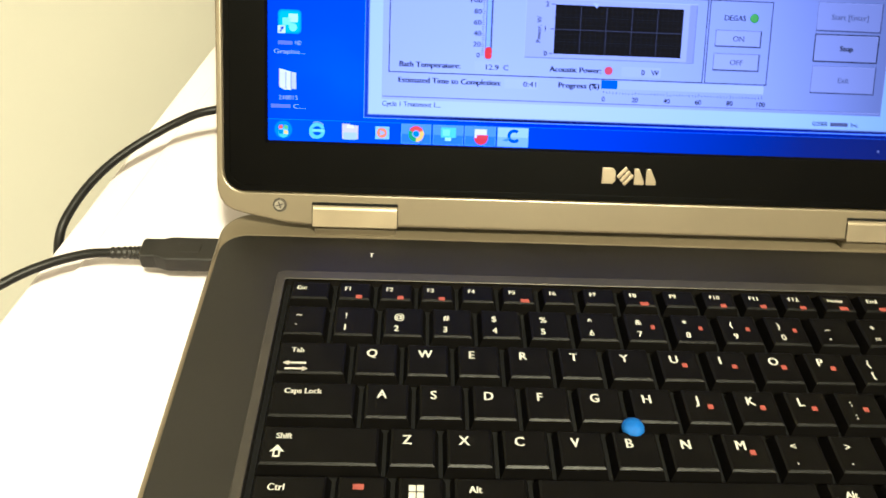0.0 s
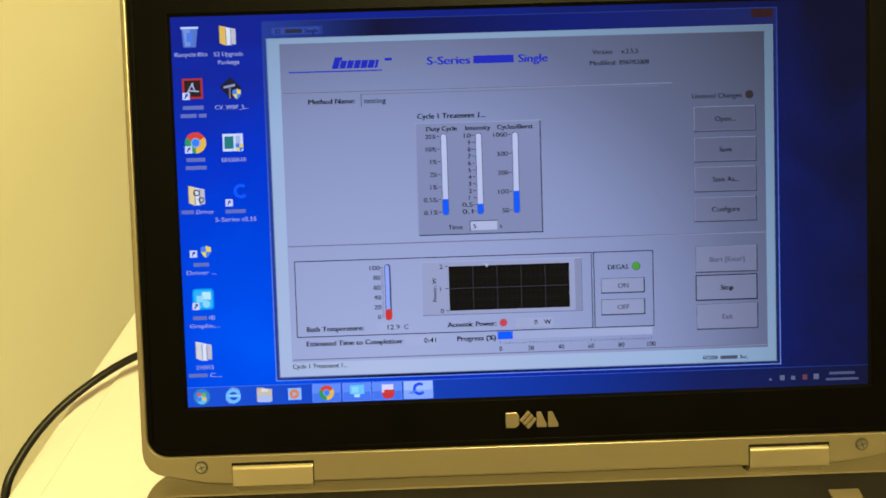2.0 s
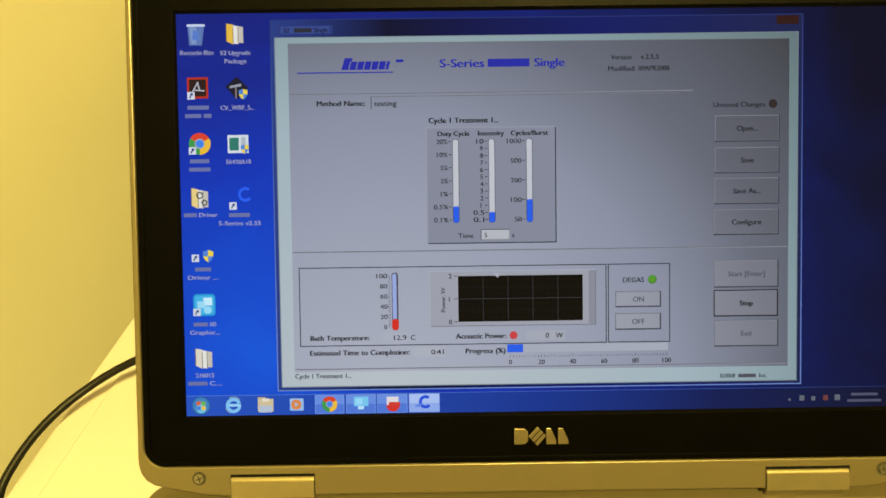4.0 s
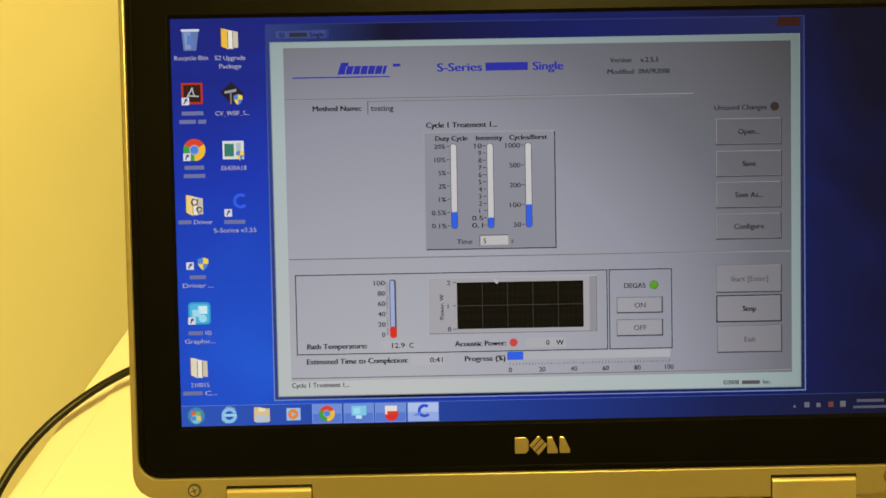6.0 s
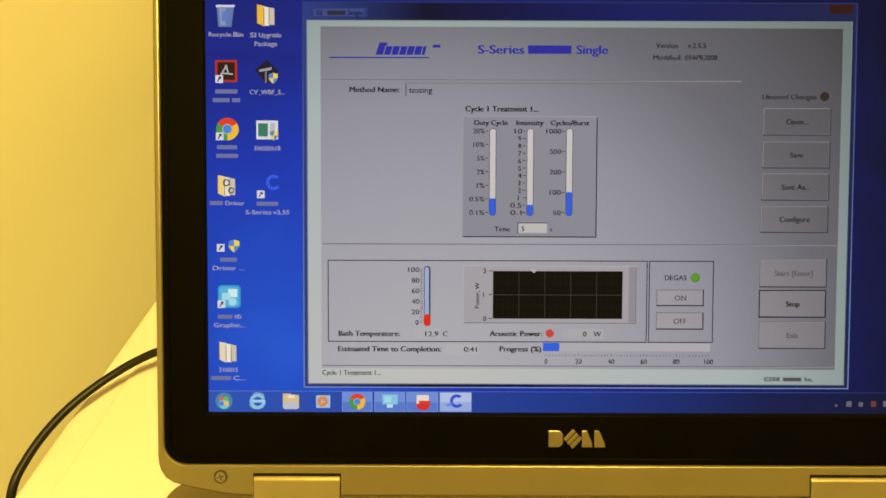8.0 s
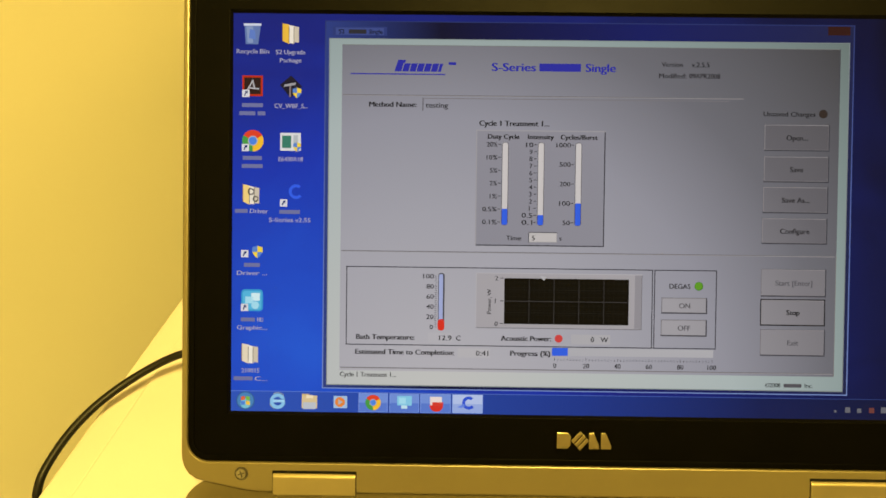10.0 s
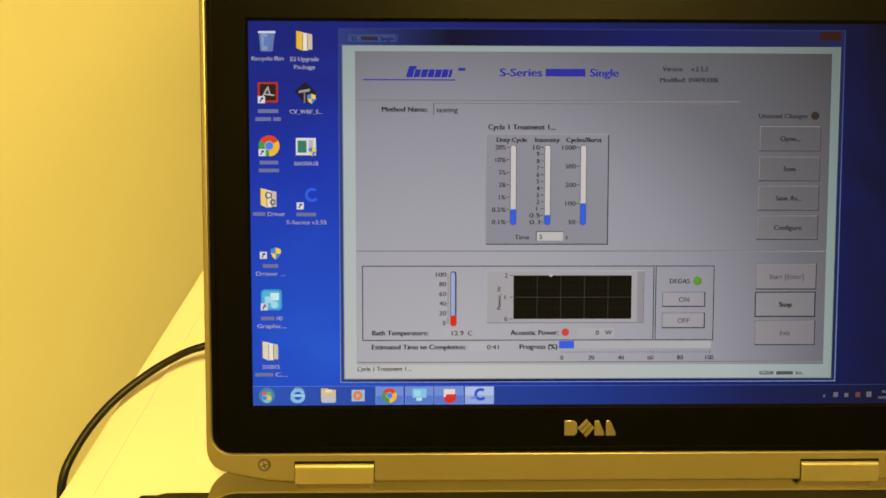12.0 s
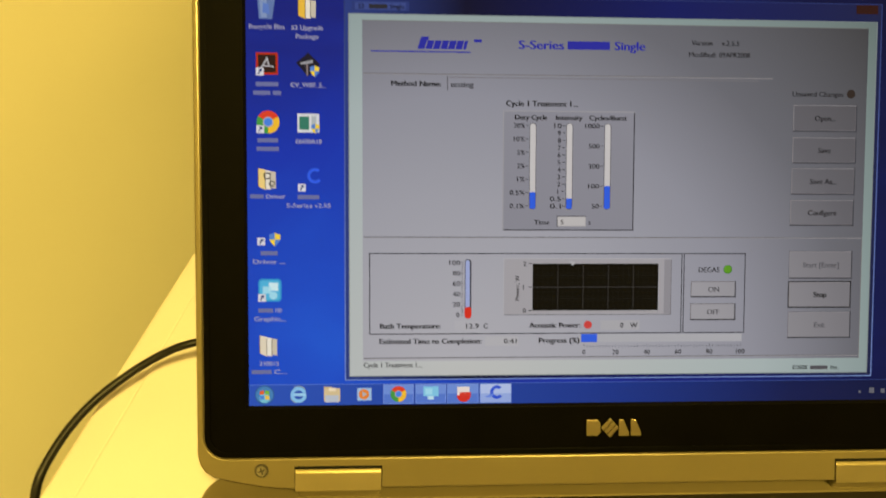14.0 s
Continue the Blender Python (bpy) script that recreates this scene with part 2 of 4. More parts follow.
WX0, WX1, WY0, WY1, HIGH = -0.150, 6.8, -2.8, 3.6, 3.2
slab("floor", WX0 - 0.1, WX1 + 0.1, WY0 - 0.1, WY1 + 0.1, -0.1, 0, FLOOR, "plain grey vinyl floor under the table", "floor")
slab("ceiling", WX0 - 0.1, WX1 + 0.1, WY0 - 0.1, WY1 + 0.1, HIGH, HIGH + 0.1, CEILING, "plain white painted ceiling with lamp panels", "ceiling")
slab("wall_west", WX0 - 0.1, WX0, WY0 - 0.1, WY1 + 0.1, 0.0, HIGH, PAINT, "smooth cream painted wall close beside the table", "wall")
slab("wall_east", WX1, WX1 + 0.1, WY0 - 0.1, WY1 + 0.1, 0.0, HIGH, PAINT, "smooth cream painted wall of the room", "wall")
slab("wall_north", WX0, WX1, WY1, WY1 + 0.1, 0.0, HIGH, PAINT, "smooth cream painted wall behind the table", "wall")
# Added wall out of view, dark so that the black bezel reflects little light.
slab("wall_south", WX0, WX1, WY0 - 0.1, WY0, 0.0, HIGH, UNSEEN_DARK, "unseen dark brown wall added to keep the bezel's reflections dark", "wall")

for lx, ly, lz in LAMPS:
    light = thing("ceiling_light", (lx, ly, HIGH), "square white ceiling light panel giving warm light", "ceiling light", "ceiling lights")
    at = pose(lx, ly, 0)
    part("frame", plate(round_rect(-0.32, 0.32, -0.32, 0.32, 0.01, 2), [round_rect(-0.29, 0.29, -0.29, 0.29, 0.005, 2)], HIGH - 0.03, HIGH), STEEL, light, m=at)
    part("diffuser", box(-0.288, 0.288, -0.288, 0.288, HIGH - 0.012, HIGH - 0.002), DIFFUSER, light, m=at)

# ---- table ----
table = thing("table", (0.55, 0.05, 0), "white laminate table with a stepped edge strip beside the wall", "table")
T_LONG0, T_LONG1, T_WIDE = -0.62, 0.85, 1.5
part("tabletop", box(0.018, T_WIDE, T_LONG0, T_LONG1, TOP - 0.030, TOP), LAMINATE, table, m=ROOM, bevel=0.0016)
part("edge_strip", box(0.0, 0.0176, T_LONG0, T_LONG1, TOP - 0.034, TOP - 0.0035), LAMINATE_EDGE, table, "white laminate edge strip set a little lower", m=ROOM, bevel=0.002)
for tx in (0.08, T_WIDE - 0.08):
    for ty in (T_LONG0 + 0.08, T_LONG1 - 0.08):
        part("leg", box(tx - 0.025, tx + 0.025, ty - 0.025, ty + 0.025, 0.0, TOP - 0.0305), STEEL, table, "grey painted steel leg", m=ROOM, bevel=0.004)

# ---- laptop ----
laptop = thing("laptop", (0.1547, -0.13, TOP), "open silver and black laptop computer on a white table", "laptop")
BASE = pose(0, 0, Z0)
LID = pose(0, 0, Z0) @ pose(0, 0, 0, 90 - LEAN_BACK)
W, H = 309.4, 174.0
MM = 0.001
L0, L1 = -0.0215, 0.3309
KZ = -0.0341                   # key tops
DECK_Z = -0.0343
FEET = -0.0591

# base
base_outline = round_rect(L0, L1, -0.249, -0.0075, 0.014, 8)
part("base", prism(base_outline, FEET + 0.0025, DECK_Z - 0.0062), SILVER, laptop, "silver metal lower case", m=BASE, bevel=0.002)
part("case_edge", plate(base_outline, [round_rect(L0 + 0.0026, L1 - 0.0026, -0.2456, -0.0234, 0.0106, 8)], DECK_Z - 0.0063, DECK_Z - 0.0002), SILVER, laptop, "silver edge round the deck", m=BASE, bevel=0.0016)
for fx in (0.0, 0.31):
    for fy in (-0.235, -0.03):
        part("foot", box(fx - 0.008, fx + 0.008, fy - 0.004, fy + 0.004, FEET, FEET + 0.003), BEZEL, laptop, "black rubber foot", m=BASE)
KX0, KX1, KY0, KY1 = 0.0108, 0.2996, -0.1585, -0.0476
deck_outline = round_rect(L0 + 0.0022, L1 - 0.0022, -0.246, -0.0230, 0.011, 8)
well = round_rect(KX0, KX1, KY0, KY1, 0.0012, 3)
part("deck", plate(deck_outline, [well], DECK_Z - 0.0052, DECK_Z + 0.0002), DECK, laptop, "charcoal palm rest and keyboard surround", m=BASE, bevel=0.0006)
part("keyboard_rim", plate(round_rect(KX0 - 0.0034, KX1 + 0.0034, KY0 - 0.0022, KY1 + 0.0030, 0.0030, 4), [round_rect(KX0 + 0.0003, KX1 - 0.0003, KY0 + 0.0003, KY1 - 0.0015, 0.001, 3)], DECK_Z + 0.0003, DECK_Z + 0.0011), RIM, laptop, "dark grey raised rim round the keys", m=BASE, bevel=0.0005)
part("key_well", box(KX0 - 0.001, KX1 + 0.001, KY0 - 0.001, KY1 + 0.001, DECK_Z - 0.006, DECK_Z - 0.0046), WELL, laptop, m=BASE)
part("power_button", box(0.2865, 0.3005, -0.0405, -0.0315, DECK_Z - 0.001, DECK_Z + 0.0012, 0.0007), HINGE_METAL, laptop, "satin silver button on the deck", m=BASE)
mark = Drawing()
mark.poly([(44.2, -32.2), (46.2, -32.2), (45.2, -33.8)], INK, 2).rect(44.9, 45.5, -34.7, -33.4, INK, 2)
part("wireless_mark", mark.mesh("wireless_mark"), None, laptop, "small white printed sign", m=BASE @ pose(0, 0, DECK_Z + 0.0003))

# keys
_keys = {}


def key_mesh(w, d):
    """A sloped key cap, w by d metres, with its top dished a little."""
    size = (round(w, 5), round(d, 5))
    if size not in _keys:
        bm = bmesh.new()
        g, side, back, front, h = 0.0007, 0.0017, 0.0008, 0.0024, 0.0046
        low = [(g, g), (w - g, g), (w - g, d - g), (g, d - g)]
        mid = [(g + side * 0.8, g + front * 0.8), (w - g - side * 0.8, g + front * 0.8), (w - g - side * 0.8, d - g - back * 0.8), (g + side * 0.8, d - g - back * 0.8)]
        top = [(g + side * 1.25, g + front * 1.15), (w - g - side * 1.25, g + front * 1.15), (w - g - side * 1.25, d - g - back * 1.5), (g + side * 1.25, d - g - back * 1.5)]
        loops = [[bm.verts.new((x, y, z)) for x, y in pts] for pts, z in ((low, -h), (mid, -0.00045), (top, 0))]
        for a, b in zip(loops, loops[1:]):
            for k in range(4):
                bm.faces.new((a[k], a[(k + 1) % 4], b[(k + 1) % 4], b[k]))
        bm.faces.new(loops[-1])
        bmesh.ops.recalc_face_normals(bm, faces=bm.faces)
        me = bpy.data.meshes.new("key")
        bm.to_mesh(me)
        bm.free()
        me.materials.append(KEY)
        _keys[size] = me
    return _keys[size]


U = 0.01905
X0 = 0.0121


def key(x, y, w, d, legend=None, orange=None):
    """One key with its left front corner at x, y and its printed legend: rows of (text, x, y, size) in mm from the left rear corner."""
    at = BASE @ pose(x, y, KZ)
    ob = part("key", key_mesh(w, d), None, laptop, m=at)
    if legend or orange:
        dr = Drawing(0.05)
        for body, lx, ly, size in legend or ():
            dr.text(body, lx + 1.5, d * 1000 - ly - (1.0 if d > 0.015 else 0.5), INK, size, layer=1, bold=0.022)
        for ox, oy, ow, oh in orange or ():
            dr.rect(ox + 0.6, ox + 0.6 + ow * 0.85, d * 1000 - oy - 0.4, d * 1000 - oy - 0.4 + oh * 0.75, ORANGE, 1)
        part("key_legend", dr.mesh("key_legend"), None, ob, "printed white key legend" if legend else "printed orange key mark", m=at)
    return ob


ROW_D = 0.0184
ROWS_Y = [-0.0802, -0.0986, -0.1170, -0.1354]
# function row
fx = X0
F_NAMES = ["Esc"] + ["F%d" % k for k in range(1, 13)] + ["Home", "End", "Ins", "Del"]
F_ORANGE = {1, 2, 3, 5, 8, 10, 11, 12, 13, 14}
for n, name in enumerate(F_NAMES):
    w = 0.0192 if n == 0 else 0.01662
    key(fx, -0.0616, w, 0.0130, [(name, 2.9, 5.2, 3.0 if len(name) < 4 else 2.5)], [(8.4 if n < 8 else 7.4, 9.6, 4.0 if n in (5, 8, 13, 14) else 2.9, 2.5)] if n in F_ORANGE else None)
    fx += w
# number row
shifted = "~!@#$%^&*()_+"
plain = "`1234567890-="
for n in range(13):
    o = [(11.2, 9.0, 1.9, 2.6)] if 7 <= n <= 10 else None
    key(X0 + n * U, ROWS_Y[0], U, ROW_D, [(shifted[n], 4.4, 6.4, 4.0), (plain[n], 4.4, 12.4, 4.0)], o)
key(X0 + 13 * U, ROWS_Y[0], 2 * U, ROW_D, [("Backspace", 4.4, 6.0, 3.0)])
# letter rows
for row, (first, w0, word, line) in enumerate((("Tab", 1.5, "Tab", "QWERTYUIOP[]"), ("Caps", 1.75, "Caps Lock", "ASDFGHJKL;'"), ("Shift", 2.25, "Shift", "ZXCVBNM,./"))):
    y = ROWS_Y[row + 1]
    lead = [(word, 5.0, 5.2, 3.1)]
    kb = key(X0, y, w0 * U, ROW_D, lead)
    x = X0 + w0 * U
    for ch in line:
        o = [(9.6, 9.2, 2.3, 2.6)] if ch in "UIOPJKLM;" else None
        if ch in ";',./[]":
            top = {";": ":", "'": '"', ",": "<", ".": ">", "/": "?", "[": "{", "]": "}"}[ch]
            key(x, y, U, ROW_D, [(top, 4.6, 6.2, 3.8), (ch, 4.6, 11.6, 3.8)], o)
        else:
            key(x, y, U, ROW_D, [(ch, 4.4, 6.6, 5.0)], o)
        x += U
    key(x, y, X0 + 15 * U - x, ROW_D, [({0: "\\", 1: "Enter", 2: "Shift"}[row], 4.6, 5.6, 3.4)])
# arrows printed on the wide keys
for (ax, ay), kind in (((17.2, -92.6), "tab"), ((19.6, -128.2), "shift")):
    dr = Drawing(0.05)
    if kind == "tab":
        for k in (0, 1):
            yy = ay + 1.2 - 2.6 * k
            dr.line(ax, yy, ax + 7.5, yy, 0.8, INK)
            tip = ax + 8.5 if k else ax - 1.0
            back = ax + 6.3 if k else ax + 1.2
            dr.poly([(back, yy - 1.1), (tip, yy), (back, yy + 1.1)], INK)
    else:
        dr.poly([(ax - 2.4, ay), (ax + 2.4, ay), (ax, ay + 2.6)], INK).rect(ax - 1.2, ax + 1.2, ay - 2.0, ay, INK)
        dr.rect(ax - 0.6, ax + 0.6, ay - 1.4, ay + 0.4, KEY, 2)
    part("printed_arrow", dr.mesh("printed_arrow"), None, laptop, "white arrow printed on a key", m=BASE @ pose(0, 0, KZ))
# lowest row
yb = ROWS_Y[3] - ROW_D
spans = [(0.0121, 0.0390, "Ctrl", 0), (0.0390, 0.0583, None, 1), (0.0583, 0.0763, "win", 0), (0.0763, 0.1036, "Alt", 0), (0.1036, 0.1998, None, 0), (0.1998, 0.2193, "Alt", 0), (0.2193, 0.2383, "menu", 0), (0.2383, 0.2593, "Ctrl", 0)]
for a, b, word, orange in spans:
    if word == "win":
        kb = key(a, yb, b - a, ROW_D)
        dr = Drawing(0.05)
        for i in (0, 1):
            for j in (0, 1):
                dr.rect(5.2 + 2.6 * i, 7.4 + 2.6 * i, 9.6 + 2.5 * j, 11.7 + 2.5 * j, INK)
        part("key_legend", dr.mesh("key_legend"), None, kb, "printed white key legend", m=BASE @ pose(a, yb, KZ))
    elif word == "menu":
        kb = key(a, yb, b - a, ROW_D)
        dr = Drawing(0.05)
        for j in (0, 1, 2):
            dr.rect(5.0, 9.5, 10.4 + 1.6 * j, 11.2 + 1.6 * j, INK)
        part("key_legend", dr.mesh("key_legend"), None, kb, "printed white key legend", m=BASE @ pose(a, yb, KZ))
    else:
        key(a, yb, b - a, ROW_D, [(word, 5.0, 5.6, 3.4)] if word else None, [(6.0, 5.6, 4.2, 2.6)] if orange else None)
for n in range(2):
    key(0.2593 + 0.0192 * n, yb, 0.0192, ROW_D)
# pointing stick between G, H and B
bm = bmesh.new()
bmesh.ops.create_uvsphere(bm, u_segments=20, v_segments=10, radius=0.0040, matrix=Matrix.Translation((0.1411, -0.1162, KZ - 0.0006)) @ Matrix.Diagonal((1, 1, 0.62, 1)))
part("pointing_stick", bm, BLUE_CAP, laptop, "round blue rubber pointing stick", m=BASE, smooth=True)

# lid
M = 0.001


def mm(points):
    return [(x * M, y * M) for x, y in points]


def lid_outline(top=196.0, low=-35.6, left=-21.5, right=331.0):
    """The lid seen from the front: round upper corners, and lower corners that sweep in towards the hinges."""
    sweep = [(left, -19.0), (left + 0.3, -22.0), (left + 1.2, -25.0), (left + 3.2, -28.0), (left + 6.6, -30.2), (left + 14.0, -32.0), (left + 21.0, -33.4), (left + 29.0, -34.9), (left + 38.0, low)]
    r = 11
    up = [(left + r - r * math.cos(radians(a)), top - r + r * math.sin(radians(a))) for a in range(0, 91, 15)]
    half = [*reversed(up), *sweep]
    return mm(half + [(left + right - x, y) for x, y in reversed(half)])


bez = mm(round_rect(-18.8, 328.3, -22.2, 193.4, 9.5, 8))
lid = part("lid", prism(lid_outline(), -7.5 * M, -0.6 * M), SILVER, laptop, "silver metal screen lid", m=LID, bevel=0.0016)
part("lid_frame", plate(lid_outline(), [bez], -0.55 * M, 1.1 * M), SILVER, lid, "thin silver frame round the bezel", m=LID, bevel=0.0009)
opening = [(0.0, 0.0), (W * M, 0.0), (W * M, H * M), (0.0, H * M)]
wide = [(-1.1 * M, -1.1 * M), ((W + 1.1) * M, -1.1 * M), ((W + 1.1) * M, (H + 1.1) * M), (-1.1 * M, (H + 1.1) * M)]
part("bezel", plate(mm(round_rect(-18.2, 327.7, -21.6, 192.8, 9.0, 8)), [wide], -0.5 * M, 1.5 * M), BEZEL, lid, "matt black plastic bezel", m=LID, bevel=0.0007)
bm = bmesh.new()
inner, outer = [[bm.verts.new((x, y, z * M)) for x, y in lp] for lp, z in ((opening, 0.05), (wide, 1.2))]
for k in range(4):
    bm.faces.new((inner[k], inner[(k + 1) % 4], outer[(k + 1) % 4], outer[k]))
part("bezel_slope", bm, BEZEL_SLOPE, lid, m=LID)
for u0 in (19.1, 254.0):
    part("hinge_gap", box((u0 - 0.3) * M, (u0 + 36.65) * M, -35.0 * M, -25.8 * M, 0.2 * M, 1.2 * M), WELL, lid, "dark gap round a hinge", m=LID)
    barrel = [(-36.5, -4.0), (-36.5, 1.7), (-36.2, 2.0), (-29.0, 2.0)]
    barrel += [(-29.0 + 2.8 * math.sin(radians(a)), -0.8 + 2.8 * math.cos(radians(a))) for a in range(8, 91, 8)] + [(-26.2, -4.0)]
    cover = prism(mm(barrel), u0 * M, (u0 + 36.3) * M)
    bmesh.ops.transform(cover, matrix=Matrix(((0, 0, 1, 0), (1, 0, 0, 0), (0, 1, 0, 0), (0, 0, 0, 1))), verts=cover.verts)
    part("hinge_cover", cover, HINGE_METAL, lid, "satin silver hinge cover", m=LID, bevel=0.0004)
    foot = box((u0 + 0.5) * M, (u0 + 35.8) * M, -0.0205, -0.0095, DECK_Z - 0.001, DECK_Z + 0.0034, 0.0010)
    part("hinge_foot", foot, SILVER, laptop, "silver hinge mount on the case", m=BASE)
for u in (5.1, 305.6):
    # Flat disc: the recess's shade is in its dark colour, not its shape.
    ring = bmesh.new()
    bmesh.ops.create_cone(ring, cap_ends=True, segments=24, radius1=3.0 * M, radius2=3.0 * M, depth=0.2 * M, matrix=Matrix.Translation((u * M, -27.4 * M, 1.08 * M)))
    part("screw_recess_shade", ring, RECESS, lid, "flat dark disc painting the recess shade round a screw", m=LID)
    head = bmesh.new()
    bmesh.ops.create_cone(head, cap_ends=True, segments=24, radius1=2.45 * M, radius2=2.1 * M, depth=0.7 * M, matrix=Matrix.Translation((u * M, -27.4 * M, 1.35 * M)))
    sc = part("screw", head, SCREW, lid, "small steel cross-head screw", m=LID)
    # Cross slot drawn flat in the same shade colour.
    slot = Drawing(0.05)
    slot.line(u - 1.5, -27.4 - 0.5, u + 1.5, -27.4 + 0.5, 0.5, RECESS, 36).line(u - 0.5, -27.4 + 1.5, u + 0.5, -27.4 - 1.5, 0.5, RECESS, 36)
    part("screw_slot", slot.mesh("screw_slot"), None, lid, m=LID)
part("bezel_lip", plate(mm(round_rect(-18.2, 327.7, -21.6, 192.8, 9.0, 8)), [mm(round_rect(-15.6, 325.1, -19.0, 190.2, 6.6, 8))], 1.45 * M, 1.95 * M), BEZEL, lid, "raised lip of the black bezel", m=LID, bevel=0.0004)
part("latch_slot", box(150.6 * M, 158.8 * M, 186.2 * M, 189.0 * M, 1.2 * M, 1.56 * M), WELL, lid, "small dark latch slot in the bezel", m=LID)
# maker's mark as plain raised shapes
for shape in ([(143.2, -14.1), (147.8, -14.1), (149.2, -12.6), (149.2, -8.6), (147.8, -7.1), (143.2, -7.1)],
              [(149.4, -10.7), (150.5, -11.9), (154.5, -7.6), (153.4, -6.4)],
              [(150.8, -12.2), (151.9, -13.4), (155.9, -9.1), (154.8, -7.9)],
              [(152.2, -13.7), (153.3, -14.9), (157.2, -10.5), (156.2, -9.4)],
              [(157.2, -14.2), (161.6, -14.2), (161.6, -12.6), (159.2, -7.1), (157.2, -7.1)],
              [(162.4, -14.2), (166.9, -14.2), (166.9, -12.6), (164.4, -7.1), (162.4, -7.1)]):
    part("badge", prism(mm(shape), 1.45 * M, 2.0 * M), LOGO, lid, "raised shiny silver badge", m=LID, bevel=0.0002)

# ---- the lit display and what it shows ----
# Wallpaper's own blue mottling, plus the panel's viewing-angle fall-off painted as outward darkening.
WALLPAPER = lit_ramp("wallpaper_blue_angle_falloff", [(0.0, (24, 96, 220)), (0.14, (20, 78, 204)), (0.34, (17, 52, 176)), (0.52, (20, 34, 126)), (0.74, (13, 27, 92)), (0.90, (8, 17, 62)), (1.0, (4, 8, 36))], 2, 0.33, (0.03, 0.025), 0.2)
# Outward darkening is the panel's viewing-angle fall-off, put into the emitted colour.
GREY = lit_ramp("window_grey_angle_falloff", [(0.0, (172, 176, 188)), (0.35, (153, 158, 173)), (0.52, (138, 143, 159)), (0.70, (102, 106, 118)), (1.0, (54, 56, 60))], 2, 0.25, (0.088, 0.0))
CLIENT = lit_ramp("window_border_angle_falloff", [(0.0, (184, 190, 194)), (0.5, (160, 178, 184)), (0.72, (128, 150, 154)), (1.0, (86, 102, 102))], 2, 0.26, (0.09, 0.0))
GLASS = lit_ramp("window_title_glass", [(0.0, (40, 60, 130)), (0.22, (10, 14, 46)), (0.6, (14, 26, 96)), (1.0, (26, 34, 74))], 0, 0.23, 0.04)
# Taskbar blue, with the viewing-angle dimming to the right painted in.
TASKBAR = lit_ramp("taskbar_blue_angle_falloff", [(0.0, (38, 82, 186)), (0.5, (22, 52, 138)), (0.75, (15, 28, 80)), (1.0, (10, 15, 44))], 0, 0.31, 0.0)
INKED, BODY_TEXT, FAINT = lit(8, 9, 14), lit(20, 21, 28), lit(78, 79, 88)
PALE, WHITE, SHADE, DARK_LINE = lit(148, 151, 160), lit(170, 174, 184), lit(66, 68, 78), lit(42, 44, 54)
# The window edge dims upwards by the same painted viewing-angle fall-off.
BAR_BLUE, TITLE_BLUE, EDGE_BLUE = lit(40, 92, 224), lit(38, 44, 158), lit_ramp("window_edge_angle_falloff", [(0.0, (104, 132, 196)), (0.5, (76, 98, 168)), (1.0, (34, 48, 104))], 1, 0.165, 0.01)
PANEL, BLACK_PLOT, GRID_LINE = lit(132, 136, 151), lit(7, 7, 8), lit(58, 58, 62)
RED, GREEN, RED_DOT, DOT = lit(206, 48, 36), lit(84, 148, 44), lit(196, 66, 66), lit(48, 41, 41)
ICON_TEXT = lit(160, 164, 184)
# Upper and lower button greys, each with the viewing-angle dimming in its colour.
BUTTON = lit_ramp("button_grey_angle_falloff", [(0.0, (150, 152, 162)), (0.5, (128, 131, 142)), (0.68, (96, 98, 108)), (1.0, (54, 55, 58))], 2, 0.25, (0.105, 0.0))
BUTTON_LOW = lit_ramp("button_low_angle_falloff", [(0.0, (164, 167, 176)), (0.4, (150, 153, 164)), (0.62, (118, 120, 130)), (1.0, (58, 58, 60))], 2, 0.25, (0.105, 0.0))

display = part("display", box(-0.8 * M, (W + 0.8) * M, -0.8 * M, (H + 0.8) * M, -0.5 * M, 0), WALLPAPER, laptop, "lit display with a blue desktop", m=LID)


def shown(name, dr, label=""):
    return part(name, dr.mesh(name), None, display, label, m=LID)


# taskbar and tray
d = Drawing()
# The rim line carries the same painted dimming to the right.
d.rect(0, W, 0, 9.0, TASKBAR, 1).rect(0, W, 8.75, 9.0, lit_ramp("taskbar_rim_angle_falloff", [(0.0, (88, 128, 216)), (0.6, (60, 92, 176)), (1.0, (30, 46, 100))], 0, 0.31, 0.0), 2)
shown("taskbar", d, "blue taskbar along the display's lower edge")
for u0, u1, lead in ((56.2, 69.0, 0), (69.8, 82.8, 0), (83.3, 96.7, 0), (97.3, 110.8, 1)):
    d = Drawing()
    face = lit(142, 168, 226) if lead else lit(80, 118, 206)
    d.rect(u0, u1, 0.3, 8.6, lit(120, 156, 230), 2).rect(u0 + 0.25, u1 - 0.25, 0.5, 8.4, face, 3).rect(u0 + 0.25, u1 - 0.25, 4.4, 8.4, lit(168, 190, 234) if lead else lit(104, 140, 216), 4)
    shown("taskbar_button", d, "pale blue taskbar button of an open program")
d = Drawing()
d.disc(6.4, 4.6, 4.1, lit(44, 92, 150), 3).disc(6.4, 4.6, 3.6, lit(64, 128, 186), 4).disc(6.4, 3.4, 2.2, lit(110, 190, 214), 5)
d.poly([(4.4, 4.7), (6.2, 4.9), (6.2, 6.6), (4.5, 6.3)], lit(214, 96, 52), 6).poly([(6.6, 4.9), (8.4, 4.6), (8.4, 6.3), (6.6, 6.6)], lit(110, 178, 70), 6)
